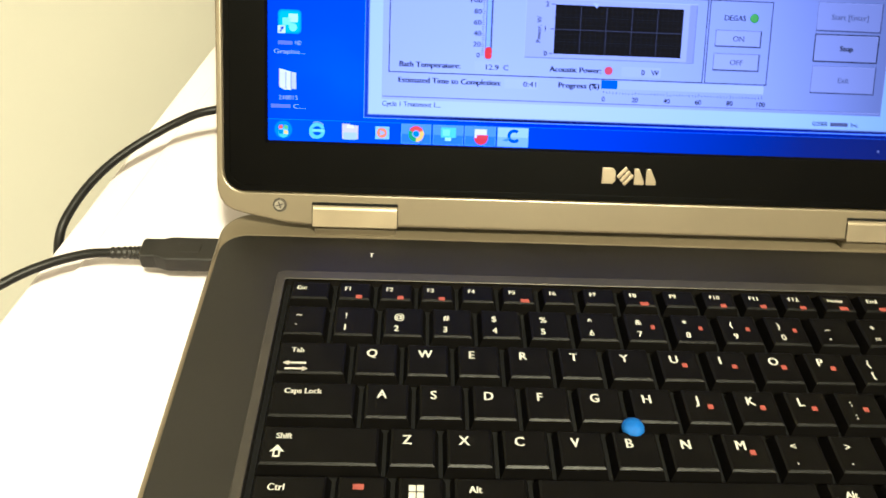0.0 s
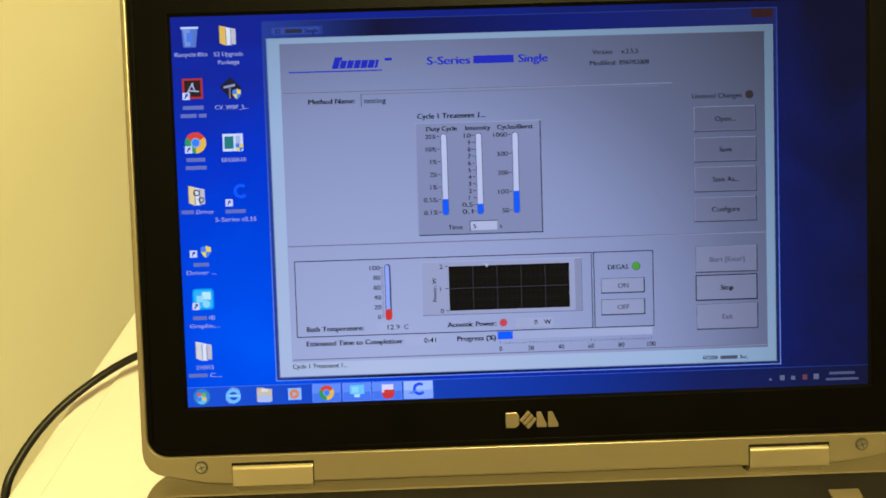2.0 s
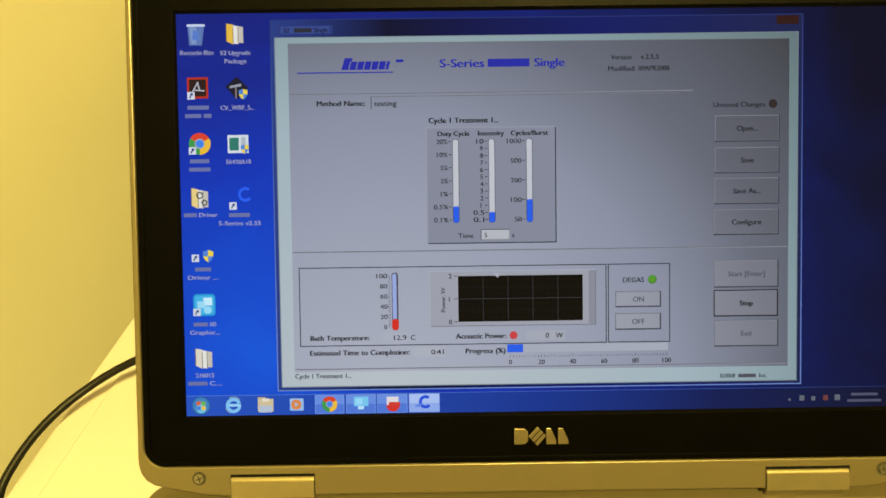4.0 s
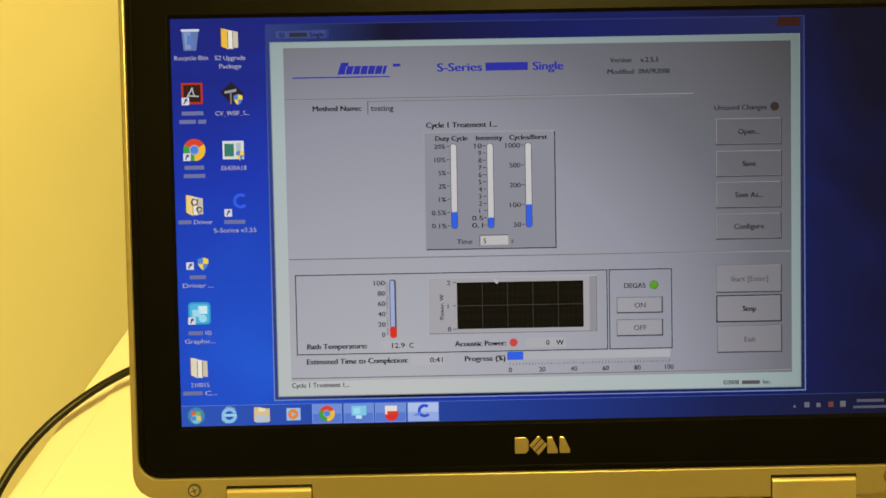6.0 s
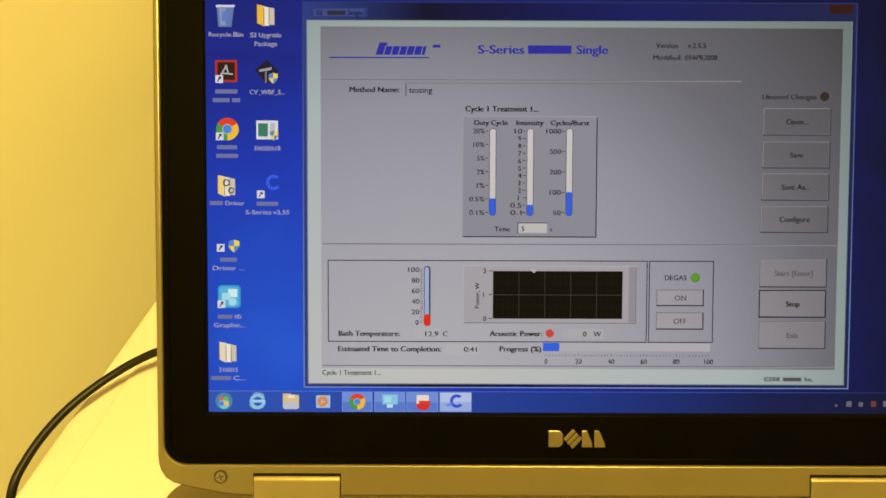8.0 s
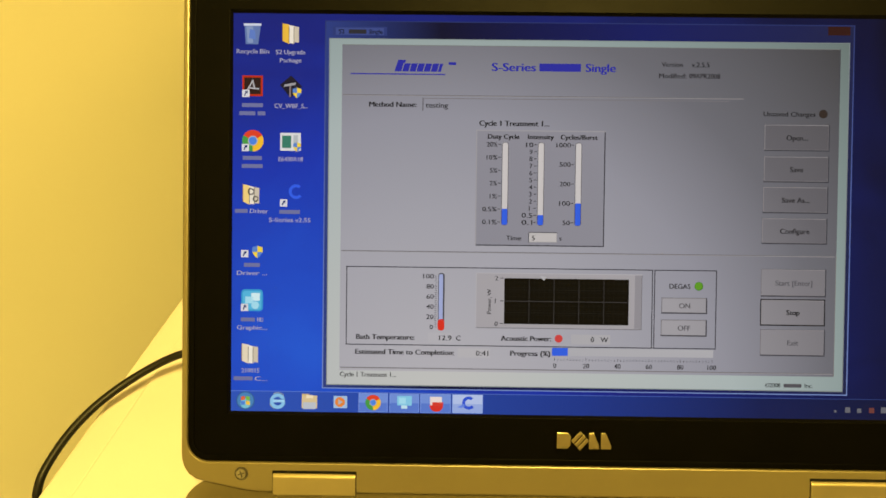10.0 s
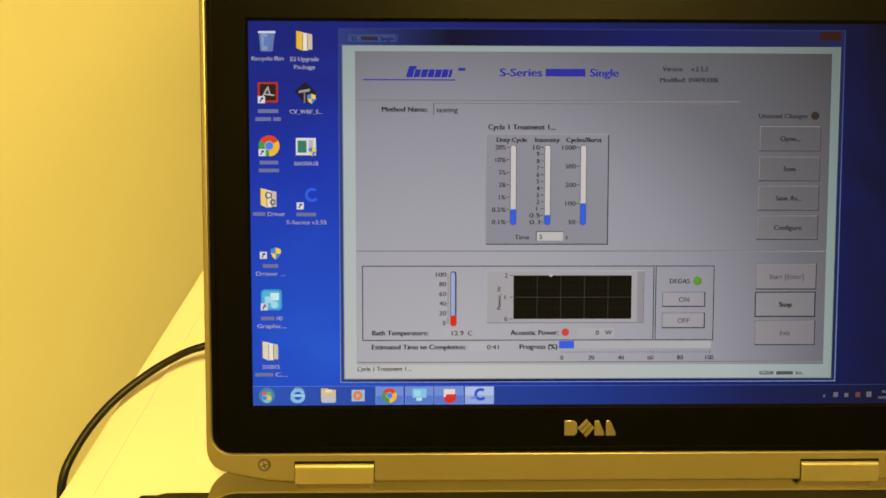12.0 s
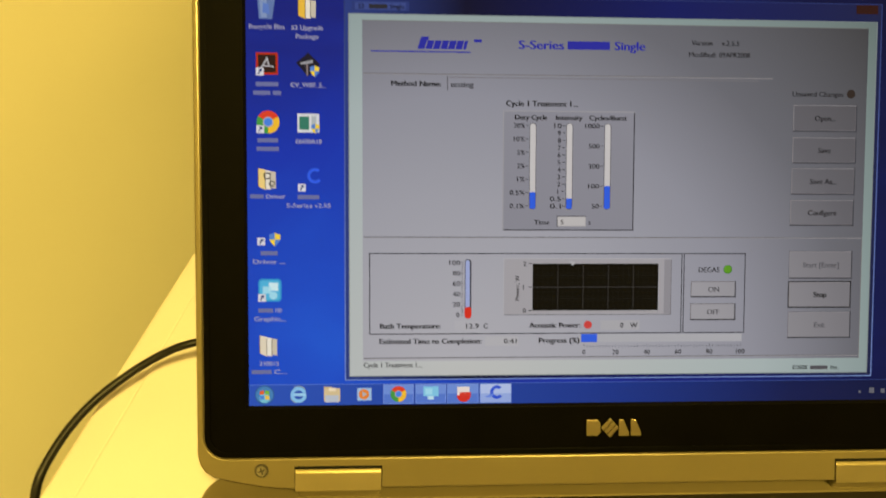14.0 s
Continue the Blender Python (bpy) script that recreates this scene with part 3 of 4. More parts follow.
d.poly([(4.4, 4.3), (6.2, 4.5), (6.2, 2.8), (4.5, 2.6)], lit(70, 130, 214), 6).poly([(6.6, 4.5), (8.4, 4.2), (8.4, 2.6), (6.6, 2.8)], lit(228, 190, 70), 6)
shown("start_button", d, "round start button with four coloured panes")
d = Drawing()
d.disc(20.6, 4.5, 3.4, lit(126, 190, 232), 3, 20, 350, 28, 1.9).rect(18.6, 23.8, 4.0, 5.2, lit(150, 206, 238), 4)
d.disc(20.6, 4.6, 3.8, lit(150, 170, 170), 5, 40, 120, 14, 3.5).disc(20.6, 4.6, 3.8, lit(150, 170, 170), 5, 200, 250, 10, 3.5)
shown("browser_icon", d, "round pale blue icon")
d = Drawing()
d.rect(31.2, 38.0, 1.6, 7.2, lit(206, 190, 150), 3).rect(31.2, 34.6, 7.2, 7.9, lit(196, 176, 126), 3).rect(31.8, 37.4, 1.2, 4.2, lit(178, 190, 206), 4).rect(33.2, 36.2, 6.0, 7.4, lit(228, 218, 190), 5)
shown("folder_icon", d, "pale folder icon")
d = Drawing()
d.rect(45.2, 51.2, 1.8, 7.2, lit(150, 186, 224), 3).disc(48.0, 4.5, 2.2, lit(222, 130, 60), 4).poly([(47.3, 3.3), (47.3, 5.7), (49.4, 4.5)], WHITE, 5)
shown("player_icon", d, "small square icon with an orange disc")


def ring_icon(d, x, y, r, layer):
    d.disc(x, y, r, lit(214, 66, 44), layer, 30, 150, 14).disc(x, y, r, lit(62, 150, 72), layer, 150, 270, 14).disc(x, y, r, lit(232, 184, 56), layer, 270, 390, 14)
    return d.disc(x, y, r * 0.46, WHITE, layer + 1).disc(x, y, r * 0.37, lit(66, 128, 224), layer + 2)


d = ring_icon(Drawing(), 62.6, 4.5, 3.4, 6)
shown("round_icon", d, "round red, green and yellow icon")
d = Drawing()
d.rect(73.2, 79.6, 3.4, 7.6, lit(120, 196, 232), 6).rect(75.0, 77.6, 2.0, 3.4, lit(180, 220, 240), 6).rect(74.0, 77.0, 4.2, 6.8, lit(150, 214, 240), 7)
shown("monitor_icon", d, "light blue monitor icon")
d = Drawing()
d.disc(90.4, 3.8, 3.0, lit(206, 50, 44), 6, 180, 360, 14).rect(87.6, 92.8, 3.6, 7.4, lit(222, 214, 214), 6).rect(88.6, 93.4, 3.4, 5.0, lit(206, 60, 50), 7)
shown("tool_icon", d, "red and white toolbox icon")
d = Drawing()
d.disc(104.6, 4.9, 2.9, lit(36, 78, 208), 6, 50, 320, 24, 1.6)
d.poly([(99.4, 3.0), (103.0, 4.6), (103.4, 3.8), (101.5, 2.6)], lit(96, 132, 226), 6)
shown("letter_icon", d, "blue ring-shaped program icon")
d = Drawing()
for k, (u, g) in enumerate(((264.6, 0.5), (270.0, 1.1), (275.0, 0.9), (280.4, 1.1), (285.6, 1.2))):
    d.rect(u - g, u + g, 3.0, 3.0 + 2.1 * g, lit(96, 100, 112) if k != 3 else lit(104, 58, 58), 3)
d.rect(291.6, 303.4, 4.9, 6.1, lit(78, 82, 104), 3).rect(290.0, 305.0, 2.2, 3.3, lit(78, 82, 104), 3)
shown("tray", d, "small pale tray signs and a clock")


# desktop icons
def shortcut(d, u, v):
    d.rect(u - 1.6, u + 1.6, v - 1.6, v + 1.6, lit(206, 212, 222), 5).poly([(u - 0.9, v - 1.0), (u - 0.3, v - 1.1), (u + 0.2, v + 0.2), (u + 0.7, v - 0.2), (u + 0.9, v + 1.1), (u - 0.5, v + 0.9), (u - 0.2, v + 0.5)], lit(30, 52, 110), 6)
    return d


def caption(d, u, v, lines):
    """Lines under an icon; a number stands for a bar of that width."""
    for k, line in enumerate(lines):
        y = v - 3.55 * k
        total = sum(x if isinstance(x, (int, float)) else 1.32 * len(x) for x in line) + 1.0 * (len(line) - 1)
        x0 = u - total / 2
        for x in line:
            w = x if isinstance(x, (int, float)) else 1.32 * len(x)
            if isinstance(x, (int, float)):
                d.rect(x0, x0 + w, y + 0.05, y + 1.75, lit(104, 112, 160), 4)
            else:
                d.text(x, x0, y, ICON_TEXT, 2.7, x0 + w, layer=4)
            x0 += w + 1.0
    return d


def shield(d, u, v, s=1.0):
    for k, (sx, sy) in enumerate(((-1, 1), (1, 1), (-1, -1), (1, -1))):
        col = lit(82, 130, 206) if k in (0, 3) else lit(230, 204, 70)
        d.poly([(u, v), (u + sx * 1.9 * s, v), (u + sx * (1.9 if sy > 0 else 1.0) * s, v + sy * (1.7 if sy > 0 else 1.5) * s), (u, v + sy * 2.3 * s)], col, 6)
    return d


def pages(d, u, v, back, front):
    d.poly([(u - 3.6, v - 3.0), (u - 0.6, v - 4.4), (u - 0.6, v + 4.0), (u - 3.6, v + 4.6)], back, 3)
    d.poly([(u - 0.8, v - 4.0), (u + 1.6, v - 4.2), (u + 1.6, v + 3.4), (u - 0.8, v + 3.8)], front, 4)
    d.poly([(u + 1.3, v - 3.6), (u + 3.6, v - 3.8), (u + 3.6, v + 3.0), (u + 1.3, v + 3.4)], lit(196, 190, 174), 5)
    for x in (-0.7, 1.4):
        d.line(u + x, v - 3.9, u + x, v + 3.2, 0.28, lit(96, 84, 70), 5.5)
    return d.line(u - 3.6, v - 3.0, u - 3.6, v + 4.6, 0.3, lit(120, 96, 50), 5.5)


d = Drawing()
d.poly([(5.4, 160.6), (10.8, 160.6), (12.0, 169.2), (4.8, 169.2)], lit(92, 118, 172), 3).poly([(6.2, 161.2), (8.6, 161.2), (8.6, 168.4), (5.6, 168.4)], lit(124, 148, 190), 4).poly([(6.8, 163.2), (9.8, 162.6), (9.4, 166.6), (7.2, 167.2)], lit(88, 122, 196), 5).rect(4.5, 12.2, 168.6, 169.6, lit(196, 208, 230), 5)
caption(d, 8.5, 156.6, [["Recycle", "Bin"]])
shown("desktop_icon", d, "waste bin icon with a white caption")
d = pages(Drawing(), 25.0, 165.2, lit(226, 184, 70), lit(226, 224, 214))
caption(d, 25.0, 156.4, [["S2", "Upgrade"], ["Package"]])
shown("desktop_icon", d, "yellow folder icon with a white caption")
d = Drawing()
d.rect(4.0, 13.0, 138.0, 147.0, lit(176, 48, 30), 3).rect(4.9, 12.1, 138.9, 146.1, lit(46, 30, 28), 4)
d.line(6.0, 140.4, 8.8, 145.0, 0.6, WHITE, 5).line(8.4, 145.0, 9.4, 141.6, 0.6, WHITE, 5).line(7.0, 141.6, 11.4, 141.2, 0.6, WHITE, 5)
shortcut(d, 5.6, 139.2)
caption(d, 8.5, 133.2, [[9.2], [7.0, 3.4]])
shown("desktop_icon", d, "dark icon with a red border and a white curl")
d = Drawing()
d.poly([(20.4, 143.0), (25.4, 147.2), (30.2, 142.4), (25.2, 137.4)], lit(30, 28, 44), 3).poly([(22.2, 142.2), (27.2, 143.0), (27.4, 144.2), (22.4, 143.2)], lit(150, 154, 164), 4).rect(24.6, 25.3, 137.8, 142.5, lit(128, 116, 118), 4)
shield(d, 28.0, 139.6)
caption(d, 25.4, 133.0, [["CV_WBF_S..."]])
shown("desktop_icon", d, "dark tool icon with a small shield")
d = ring_icon(Drawing(), 8.8, 118.6, 4.7, 3)
shortcut(d, 5.6, 115.6)
caption(d, 8.6, 110.2, [[8.4], [9.2]])
shown("desktop_icon", d, "round red, green and yellow icon with a caption")
d = Drawing()
d.rect(20.8, 29.8, 114.4, 122.2, lit(206, 214, 220), 3).rect(21.6, 25.6, 115.6, 121.0, lit(48, 120, 104), 4).rect(26.6, 28.6, 116.0, 121.2, lit(170, 182, 190), 4)
shield(d, 28.2, 116.0, 0.9)
caption(d, 25.4, 109.8, [["E6430A18"]])
shown("desktop_icon", d, "white and green program icon with a shield")
d = pages(Drawing(), 8.2, 95.0, lit(228, 204, 130), lit(222, 220, 210))
d.disc(8.2, 96.4, 1.5, lit(50, 50, 52), 6, 0, 350, 18, 1.0).disc(10.2, 93.2, 1.3, lit(50, 50, 52), 6, 0, 350, 18, 0.8)
caption(d, 8.4, 87.0, [[5.6, "Driver"]])
shown("desktop_icon", d, "pale folder icon with cog wheels")
d = Drawing()
d.disc(27.9, 96.6, 3.2, lit(40, 92, 232), 3, 50, 320, 24, 1.9)
shortcut(d, 22.5, 91.6)
caption(d, 25.2, 86.8, [[9.0], ["S-Series", "v2.55"]])
shown("desktop_icon", d, "blue ring icon with a shortcut sign")
d = shield(Drawing(), 11.2, 70.0, 1.2)
shortcut(d, 5.6, 69.2)
caption(d, 8.8, 63.4, [[7.0], ["Driver ..."]])
shown("desktop_icon", d, "small shield icon with a shortcut sign")
d = Drawing()
d.poly([(x, y) for x, y in round_rect(4.2, 13.8, 44.0, 53.6, 1.6, 4)], lit(40, 150, 206), 3).poly(round_rect(4.9, 13.1, 44.7, 52.9, 1.2, 4), lit(70, 176, 222), 4)
d.rect(6.0, 9.6, 47.4, 50.4, lit(150, 214, 238), 5).rect(8.6, 12.4, 48.6, 52.0, lit(196, 232, 244), 5).disc(10.4, 46.6, 1.7, lit(150, 214, 238), 5)
shortcut(d, 5.7, 45.6)
caption(d, 9.0, 39.4, [[6.2, "HD"], ["Graphic..."]])
shown("desktop_icon", d, "light blue square graphics icon")
d = pages(Drawing(), 8.2, 25.2, lit(216, 210, 190), lit(226, 226, 216))
caption(d, 8.4, 17.0, [["210015"], [8.4, "C..."]])
shown("desktop_icon", d, "white folder icon with papers")

# program window
d = Drawing()
d.rect(40.0, 269.6, 10.4, 171.2, EDGE_BLUE, 1)
shown("window_edge", d, "thin light blue edge of the program window")
d = Drawing()
d.rect(40.5, 269.1, 10.9, 170.8, GLASS, 2)
shown("window_border", d, "dark blue glass border of the program window")
d = Drawing()
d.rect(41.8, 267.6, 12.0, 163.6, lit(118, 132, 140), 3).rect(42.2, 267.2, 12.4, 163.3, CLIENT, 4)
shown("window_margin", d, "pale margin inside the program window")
d = Drawing()
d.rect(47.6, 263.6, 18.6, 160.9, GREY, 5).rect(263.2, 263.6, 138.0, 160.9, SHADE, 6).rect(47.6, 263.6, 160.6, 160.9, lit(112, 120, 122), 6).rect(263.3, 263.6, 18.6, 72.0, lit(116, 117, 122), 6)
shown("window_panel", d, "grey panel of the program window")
d = Drawing()
d.rect(258.0, 267.6, 166.8, 170.6, lit(48, 22, 24), 3)
shown("close_button", d, "dull red close button")
d = Drawing()
d.rect(43.4, 67.0, 164.8, 168.6, lit(40, 56, 118), 3).rect(44.6, 65.6, 165.1, 168.2, lit(54, 72, 136), 3.5).text("S2", 46.0, 165.6, INKED, 2.7, layer=4).rect(50.4, 58.0, 165.6, 167.4, DARK_LINE, 4).text("Single", 59.0, 165.6, INKED, 2.7, layer=4)
shown("window_title", d, "small dark title on blue glass")
for u1, v in ((222.0, 139.0), (263.0, 71.0), (263.0, 19.8)):
    d = Drawing()
    d.rect(48.0, u1, v, v + 0.3, lit(104, 106, 114), 7).rect(48.0, u1, v - 0.25, v, lit(140, 142, 150), 7)
    shown("dividing_line", d, "thin etched dividing line")
d = Drawing()
d.poly([(70.4, 149.4), (90.6, 149.4), (92.0, 154.4), (72.0, 154.4)], TITLE_BLUE, 8).rect(51.3, 92.6, 148.0, 148.5, TITLE_BLUE, 8).rect(94.0, 97.2, 152.4, 153.6, TITLE_BLUE, 8)
for k in range(6):
    d.poly([(73.4 + 3.1 * k, 149.4), (73.8 + 3.1 * k, 149.4), (74.8 + 3.1 * k, 153.0), (74.4 + 3.1 * k, 153.0)], GREY, 9)
d.poly([(75.0, 152.9), (92.0, 152.9), (92.2, 154.5), (75.4, 154.5)], GREY, 9)
shown("program_badge", d, "slanted blue badge with an underline")
d = Drawing()
d.text("S-Series", 112.7, 150.0, TITLE_BLUE, 5.0, 131.6, layer=8, bold=0.034).text("Single", 153.4, 150.0, TITLE_BLUE, 5.0, 166.2, layer=8, bold=0.034).rect(133.4, 151.4, 150.0, 153.4, TITLE_BLUE, 8)
shown("heading", d, "blue heading text")
d = Drawing()
d.text("Version", 186.4, 152.5, BODY_TEXT, 3.0, 195.4, layer=8).text("v.2.5.5", 199.4, 152.5, BODY_TEXT, 3.0, 207.0, layer=8)
d.text("Modified:", 185.3, 147.6, BODY_TEXT, 3.0, 197.0, layer=8).text("09APR2008", 198.4, 147.6, BODY_TEXT, 3.0, 211.7, layer=8)
shown("version_text", d, "small dark text")
d = Drawing()
d.text("Method Name:", 59.5, 134.0, BODY_TEXT, 3.2, 80.1, layer=8, bold=0.034).rect(82.8, 215.8, 132.4, 138.0, GREY, 7).rect(82.8, 83.2, 132.4, 138.0, lit(84, 85, 94), 8).rect(83.2, 215.8, 137.7, 138.0, lit(112, 113, 121), 8).text("testing", 84.2, 133.8, INKED, 3.3, 93.8, layer=9)
shown("method_field", d, "text field with a dark word")
d = Drawing()
d.text("Cycle 1 Treatment 1...", 107.6, 126.2, INKED, 3.3, 137.8, layer=8, bold=0.034)
shown("cycle_heading", d, "dark text over the slider panel")
d = Drawing()
d.rect(106.4, 162.6, 74.0, 124.4, PANEL, 7).edging(106.4, 162.6, 74.0, 124.4, 0.45, PALE, DARK_LINE, 8)
d.text("Duty Cycle", 111.4, 120.6, INKED, 2.9, 125.0, layer=9, bold=0.034).text("Intensity", 128.8, 120.6, INKED, 2.9, 140.0, layer=9, bold=0.034).text("Cycles/Burst", 143.0, 120.6, INKED, 2.9, 159.0, layer=9, bold=0.034)
shown("slider_panel", d, "grey panel with three column headings")
for u, ends, level, name in ((119.1, ["20%", "10%", "5%", "2%", "1%", "0.5%", "0.1%"], 90.2, 0), (134.7, ["10", "9", "8", "7", "6", "5", "4", "3", "2", "1", "0.5", "0.1"], 87.6, 1), (151.0, ["1000", "500", "200", "100", "50"], 92.9, 2)):
    d = Drawing()
    d.poly(round_rect(u - 1.45, u + 1.45, 83.0, 119.2, 1.2, 4), SHADE, 9).poly(round_rect(u - 1.2, u + 1.2, 83.2, 119.0, 1.0, 4), lit(190, 192, 198), 10).poly(round_rect(u - 1.2, u + 1.2, 83.2, level, 0.4, 3), BAR_BLUE, 11)
    for k, word in enumerate(ends):
        v = 118.2 - k * (33.8 / (len(ends) - 1))
        d.rect(u - 3.0, u - 1.9, v - 0.15, v + 0.15, BODY_TEXT, 9)
        w = 1.55 * len(word)
        d.text(word, u - 3.5 - w, v - 1.05, BODY_TEXT, 2.9, u - 3.5, layer=9)
    shown("level_slider", d, "white upright level bar, blue at its foot")
d = Drawing()
d.text("Time", 119.9, 76.5, INKED, 2.9, 126.4, layer=9).rect(129.6, 142.2, 75.6, 80.2, lit(180, 182, 188), 9).edging(129.6, 142.2, 75.6, 80.2, 0.35, SHADE, PALE, 10).text("5", 131.2, 76.6, INKED, 3.0, layer=11).text("s", 143.2, 76.6, INKED, 2.8, layer=9)
shown("time_field", d, "small white field with a number")

d = Drawing()
d.edging(50.3, 184.2, 29.9, 64.4, 0.4, DARK_LINE, DARK_LINE, 7).edging(184.8, 212.0, 29.9, 64.4, 0.4, DARK_LINE, DARK_LINE, 7)
shown("group_box", d, "thin dark outlines of two groups")
d = Drawing()
d.poly(round_rect(90.6, 93.4, 36.6, 61.8, 1.2, 4), SHADE, 8).poly(round_rect(90.9, 92.7, 37.0, 61.4, 0.9, 4), lit(150, 166, 214), 9).poly(round_rect(90.5, 93.5, 36.6, 41.6, 1.3, 4), RED, 10)
for k, word in enumerate(("100", "80", "60", "40", "20", "0")):
    v = 60.4 - 4.44 * k
    d.text(word, 88.6 - 1.55 * len(word), v - 1.05, BODY_TEXT, 2.9, 88.6, layer=8)
for k in range(26):
    d.rect(89.1 if k % 5 else 88.9, 90.0, 60.3 - k * 0.888, 60.5 - k * 0.888, BODY_TEXT, 8)
shown("thermometer", d, "thermometer gauge with a red foot")
d = Drawing()
d.text("Bath Temperature:", 54.8, 32.4, INKED, 3.2, 80.3, layer=8, bold=0.034).rect(86.4, 97.0, 31.4, 35.6, lit(168, 172, 184), 7).text("12.9", 91.2, 32.3, INKED, 3.1, 96.6, layer=8).text("C", 98.6, 32.3, INKED, 3.1, layer=8)
shown("temperature_text", d, "dark temperature text")
d = Drawing()
d.rect(107.0, 179.6, 37.9, 62.2, lit(156, 158, 168), 7).edging(107.0, 179.6, 37.9, 62.2, 0.35, lit(166, 170, 181), lit(112, 114, 124), 8).rect(176.4, 179.2, 38.4, 61.8, lit(136, 138, 149), 8)
shown("plot_frame", d, "raised grey frame round the graph")
d = Drawing()
d.rect(119.5, 173.8, 39.9, 59.9, BLACK_PLOT, 9)
for k in range(1, 5):
    d.rect(119.5 + 10.86 * k - 0.12, 119.5 + 10.86 * k + 0.12, 39.9, 59.9, GRID_LINE, 10)
for k in range(1, 25):
    d.rect(119.5 + 2.172 * k - 0.05, 119.5 + 2.172 * k + 0.05, 39.9, 59.9, lit(24, 24, 25), 9.5)
for k in range(1, 10):
    d.rect(119.5, 173.8, 39.9 + 2.0 * k - 0.05, 39.9 + 2.0 * k + 0.05, lit(24, 24, 25), 9.5)
for k in range(1, 4):
    d.rect(119.5, 173.8, 39.9 + 5.0 * k - (0.14 if k == 2 else 0.06), 39.9 + 5.0 * k + (0.14 if k == 2 else 0.06), GRID_LINE if k == 2 else lit(32, 34, 36), 10)
for k, word in enumerate(("2", "1", "0")):
    d.text(word, 115.4, 58.9 - 10.0 * k, BODY_TEXT, 2.9, layer=9).rect(117.8, 119.2, 59.8 - 10.0 * k, 60.1 - 10.0 * k, BODY_TEXT, 9)
d.text("Power, W", 113.8, 44.2, BODY_TEXT, 2.6, layer=9, turn=True)
shown("power_plot", d, "black power graph with a faint grid")
d = Drawing()
d.text("Acoustic Power:", 118.2, 32.5, INKED, 3.2, 140.1, layer=8, bold=0.034).disc(143.5, 33.7, 1.75, RED_DOT, 8).rect(149.0, 166.0, 31.4, 35.6, lit(162, 166, 176), 7).text("0", 157.5, 32.4, INKED, 3.1, layer=8).text("W", 161.8, 32.4, INKED, 3.1, layer=8)
shown("power_text", d, "dark text with a red signal dot")
d = Drawing()
d.text("DEGAS", 191.4, 56.2, INKED, 3.1, 200.5, layer=8).disc(204.2, 57.4, 1.9, lit(58, 120, 24), 8).disc(204.1, 57.5, 1.6, GREEN, 9)
shown("degas_text", d, "dark text with a green signal dot")
d = Drawing()
d.text("Estimated Time to Completion:", 54.5, 25.9, INKED, 3.2, 97.7, layer=8, bold=0.034).rect(99.4, 113.6, 24.9, 28.9, lit(170, 174, 184), 7).text("0:41", 107.4, 25.8, INKED, 3.1, 112.8, layer=8)
shown("time_text", d, "dark text with the time left")
d = Drawing()
d.text("Progress (%)", 122.4, 26.0, INKED, 3.2, 139.7, layer=8, bold=0.034).rect(140.7, 211.0, 26.2, 29.6, lit(164, 169, 180), 7).rect(140.7, 147.6, 26.2, 29.7, BAR_BLUE, 8)
for k in range(51):
    d.rect(141.8 + 1.372 * k, 142.0 + 1.372 * k, 24.0, 24.8 if k % 10 else 25.2, BODY_TEXT, 8)
for k in range(6):
    d.text(str(20 * k), 141.9 + 13.7 * k, 20.9, INKED, 2.9, centre=True, layer=8)
shown("progress_bar", d, "blue progress bar over a number scale")
d = Drawing()
d.text("Cycle 1 Treatment 1...", 47.9, 15.9, BODY_TEXT, 3.0, 72.4, layer=8)
shown("status_text", d, "small dark status text")
d = Drawing()
d.text("\u00a92008", 233.8, 13.7, BODY_TEXT, 2.6, 240.4, layer=8).rect(241.8, 249.6, 13.7, 15.3, FAINT, 8).text("Inc.", 251.0, 13.7, BODY_TEXT, 2.6, layer=8)
shown("notice_text", d, "tiny dark text")
d = Drawing()
d.text("Unsaved Changes", 230.8, 131.6, BODY_TEXT, 3.0, 253.1, layer=8).disc(256.6, 132.8, 1.9, DOT, 8)
shown("unsaved_text", d, "dark text with a dark signal dot")
d = Drawing()
d.poly([(135.0, 61.2), (137.8, 60.6), (136.8, 59.0), (136.0, 59.6)], WHITE, 13)
shown("pointer", d, "small white mouse pointer")


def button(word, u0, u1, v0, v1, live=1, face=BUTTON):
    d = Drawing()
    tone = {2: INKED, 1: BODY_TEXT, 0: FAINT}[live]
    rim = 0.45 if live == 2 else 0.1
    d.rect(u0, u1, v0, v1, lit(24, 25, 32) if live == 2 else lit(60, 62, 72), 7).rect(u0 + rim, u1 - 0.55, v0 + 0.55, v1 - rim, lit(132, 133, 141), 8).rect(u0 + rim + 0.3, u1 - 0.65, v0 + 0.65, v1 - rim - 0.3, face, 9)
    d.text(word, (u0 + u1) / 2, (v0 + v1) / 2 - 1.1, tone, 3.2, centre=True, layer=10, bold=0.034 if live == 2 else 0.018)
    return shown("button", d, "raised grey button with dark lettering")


button("Open...", 231.3, 259.6, 116.6, 128.1)
button("Save", 231.3, 259.6, 103.0, 114.3)
button("Save As...", 231.2, 259.5, 89.6, 101.1)
button("Configure", 231.0, 259.4, 76.2, 87.5)
button("Start [Enter]", 231.2, 259.4, 53.3, 65.3, 0, BUTTON_LOW)
button("Stop", 231.0, 259.2, 40.6, 52.3, 2, BUTTON_LOW)
button("Exit", 231.3, 259.4, 27.4, 39.0, 0, BUTTON_LOW)
button("ON", 188.1, 208.0, 45.3, 52.3, 0, BUTTON_LOW)
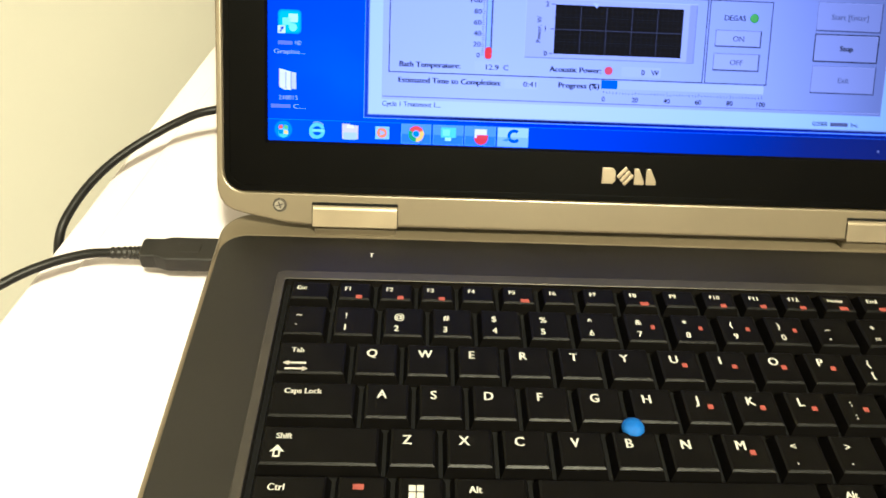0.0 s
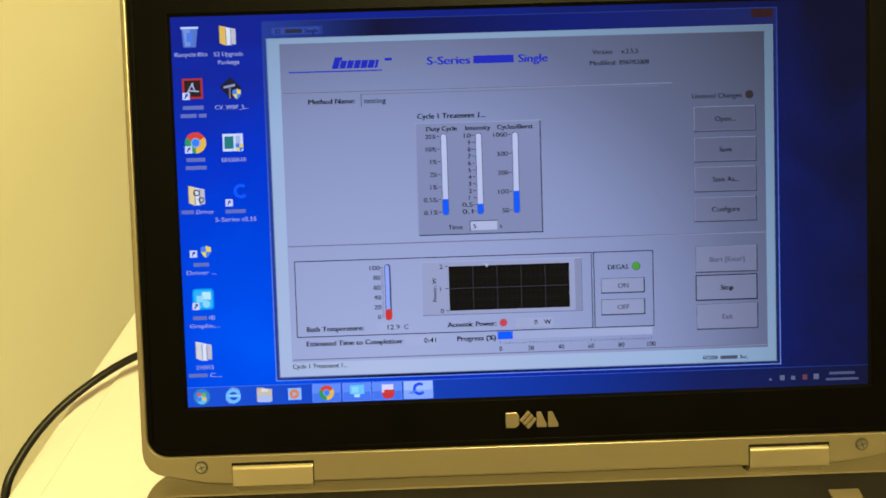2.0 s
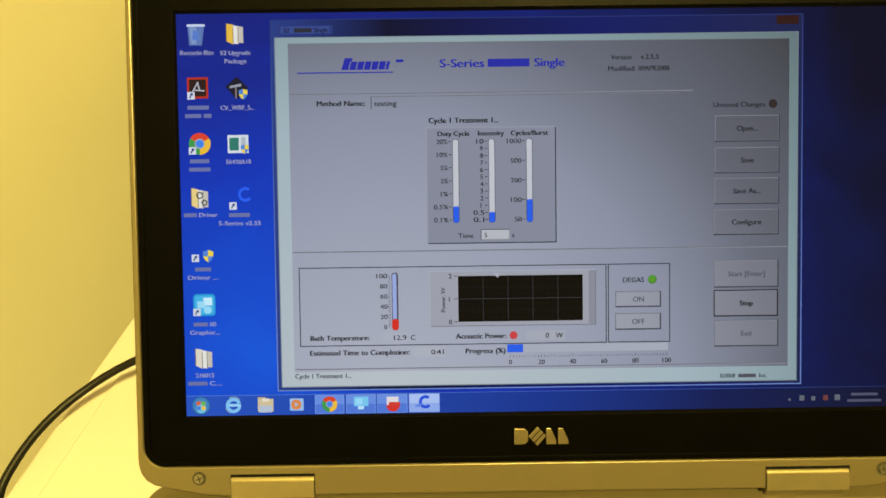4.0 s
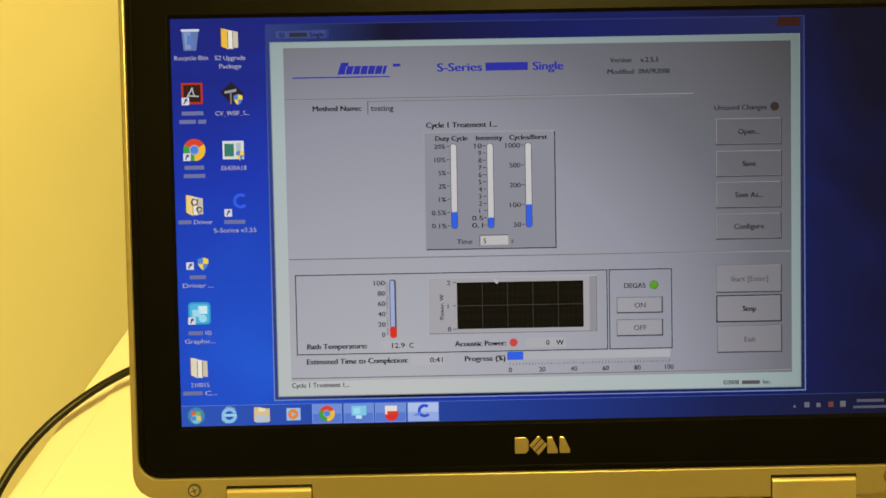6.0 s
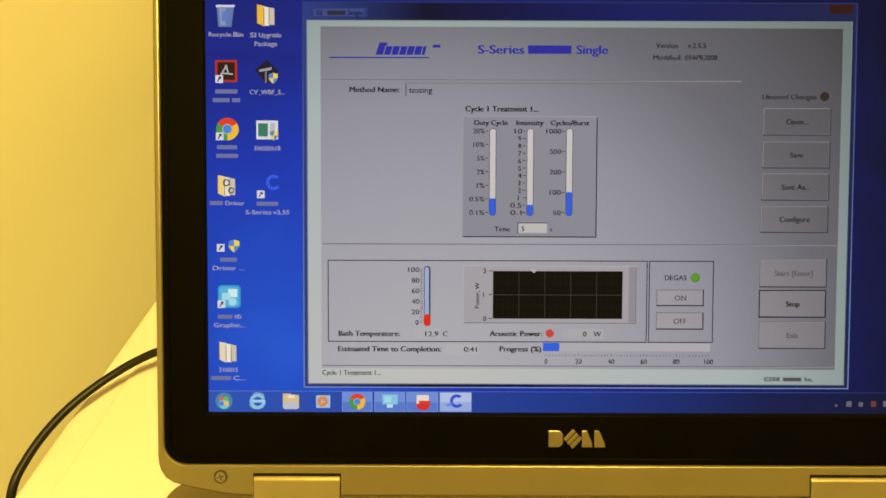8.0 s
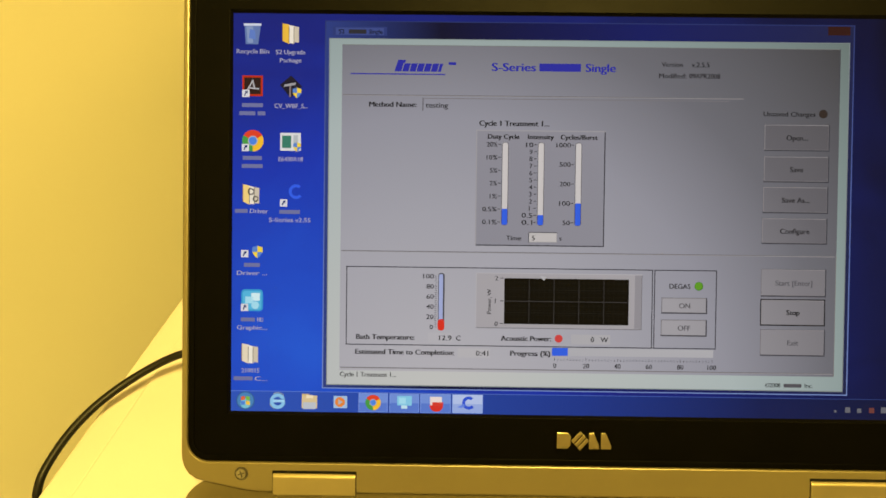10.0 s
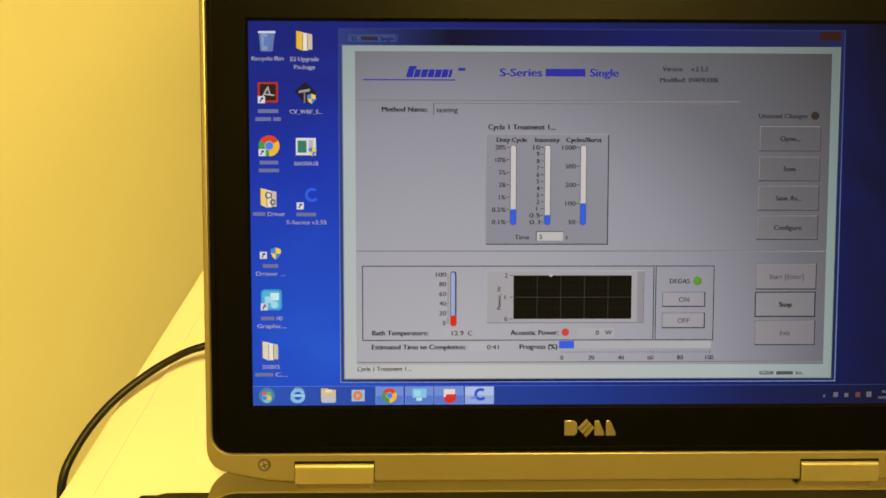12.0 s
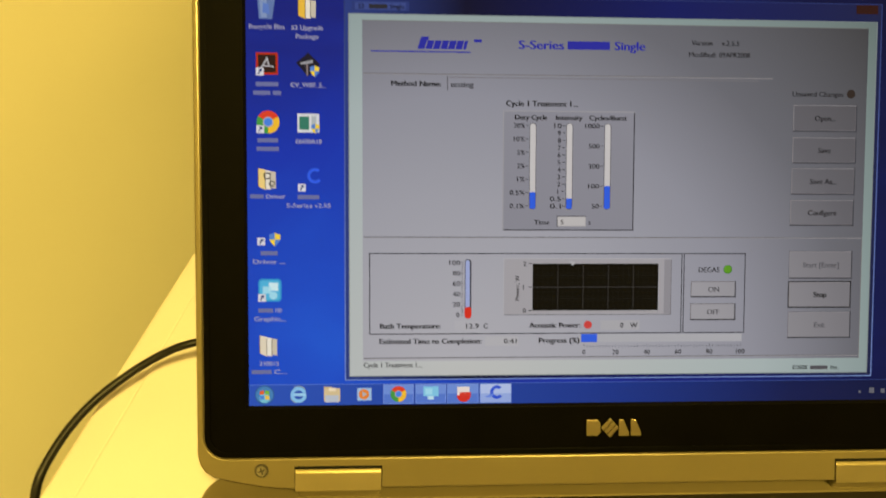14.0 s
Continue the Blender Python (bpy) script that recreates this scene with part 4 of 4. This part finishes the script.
button("OFF", 188.0, 208.0, 35.4, 42.7, 0, BUTTON_LOW)

# ---- cables ----
CABLE_WAY = [(0.0450, 0.0800, -0.0566), (0.0050, 0.0800, -0.0450), (-0.0280, 0.0765, -0.0345), (-0.0475, 0.0712, -0.0335), (-0.0625, 0.0678, -0.0385), (-0.0780, 0.0595, -0.0443),
             (-0.0905, 0.0475, -0.0487), (-0.0993, 0.0345, -0.0530), (-0.1055, 0.0210, -0.0582), (-0.1094, 0.0090, -0.0650), (-0.1116, 0.0010, -0.0800), (-0.1134, -0.0044, -0.1100), (-0.1160, -0.0060, -0.2000), (-0.1220, -0.0050, -0.4000), (-0.1260, 0.0050, -0.6000), (-0.1280, 0.0300, -0.8000)]
cable = tagged(part("power_cable", tube(CABLE_WAY, 0.0022, 12, 14), CABLE, m=BASE, smooth=True), "black rubber cable arching over the table's edge", "cable")

usb = thing("usb_cable", (-0.05, -0.027, TOP), "black plug and cable in the laptop's side port", "cable")
PZ = -0.0452
outline = [(-0.0215, -0.0172), (-0.0440, -0.0172), (-0.0475, -0.0184), (-0.0550, -0.0184), (-0.0562, -0.0194), (-0.0562, -0.0290), (-0.0550, -0.0300), (-0.0490, -0.0300), (-0.0440, -0.0316), (-0.0215, -0.0316)]
part("plug", prism(outline, PZ - 0.0040, PZ + 0.0040), PLUG, usb, "stepped black plastic plug", m=BASE, bevel=0.0012)
part("plug_mark", prism([(-0.0400, -0.0214), (-0.0300, -0.0214), (-0.0300, -0.0272), (-0.0400, -0.0272)], PZ + 0.0038, PZ + 0.00415), PLUG, usb, "raised oblong on the plug", m=BASE, bevel=0.0003)
ribs = tube([(-0.0555, -0.0242, PZ), (-0.061, -0.0243, PZ), (-0.0690, -0.0246, PZ)], 0.003, 14, 14, lambda t: 0.0030 - 0.0006 * t + 0.0003 * math.sin(t * 40))
part("strain_relief", ribs, PLUG, usb, "ribbed black strain relief", m=BASE, smooth=True)
part("cord", tube([(-0.068, -0.0246, PZ), (-0.080, -0.0255, PZ - 0.0005), (-0.0950, -0.0305, PZ - 0.002), (-0.110, -0.0405, PZ - 0.004), (-0.1320, -0.0610, PZ - 0.010), (-0.150, -0.085, PZ - 0.05), (-0.156, -0.095, PZ - 0.15), (-0.157, -0.09, PZ - 0.35), (-0.158, -0.08, PZ - 0.760)], 0.0021, 12, 14), CABLE, usb, "thin black cord", m=BASE, smooth=True)
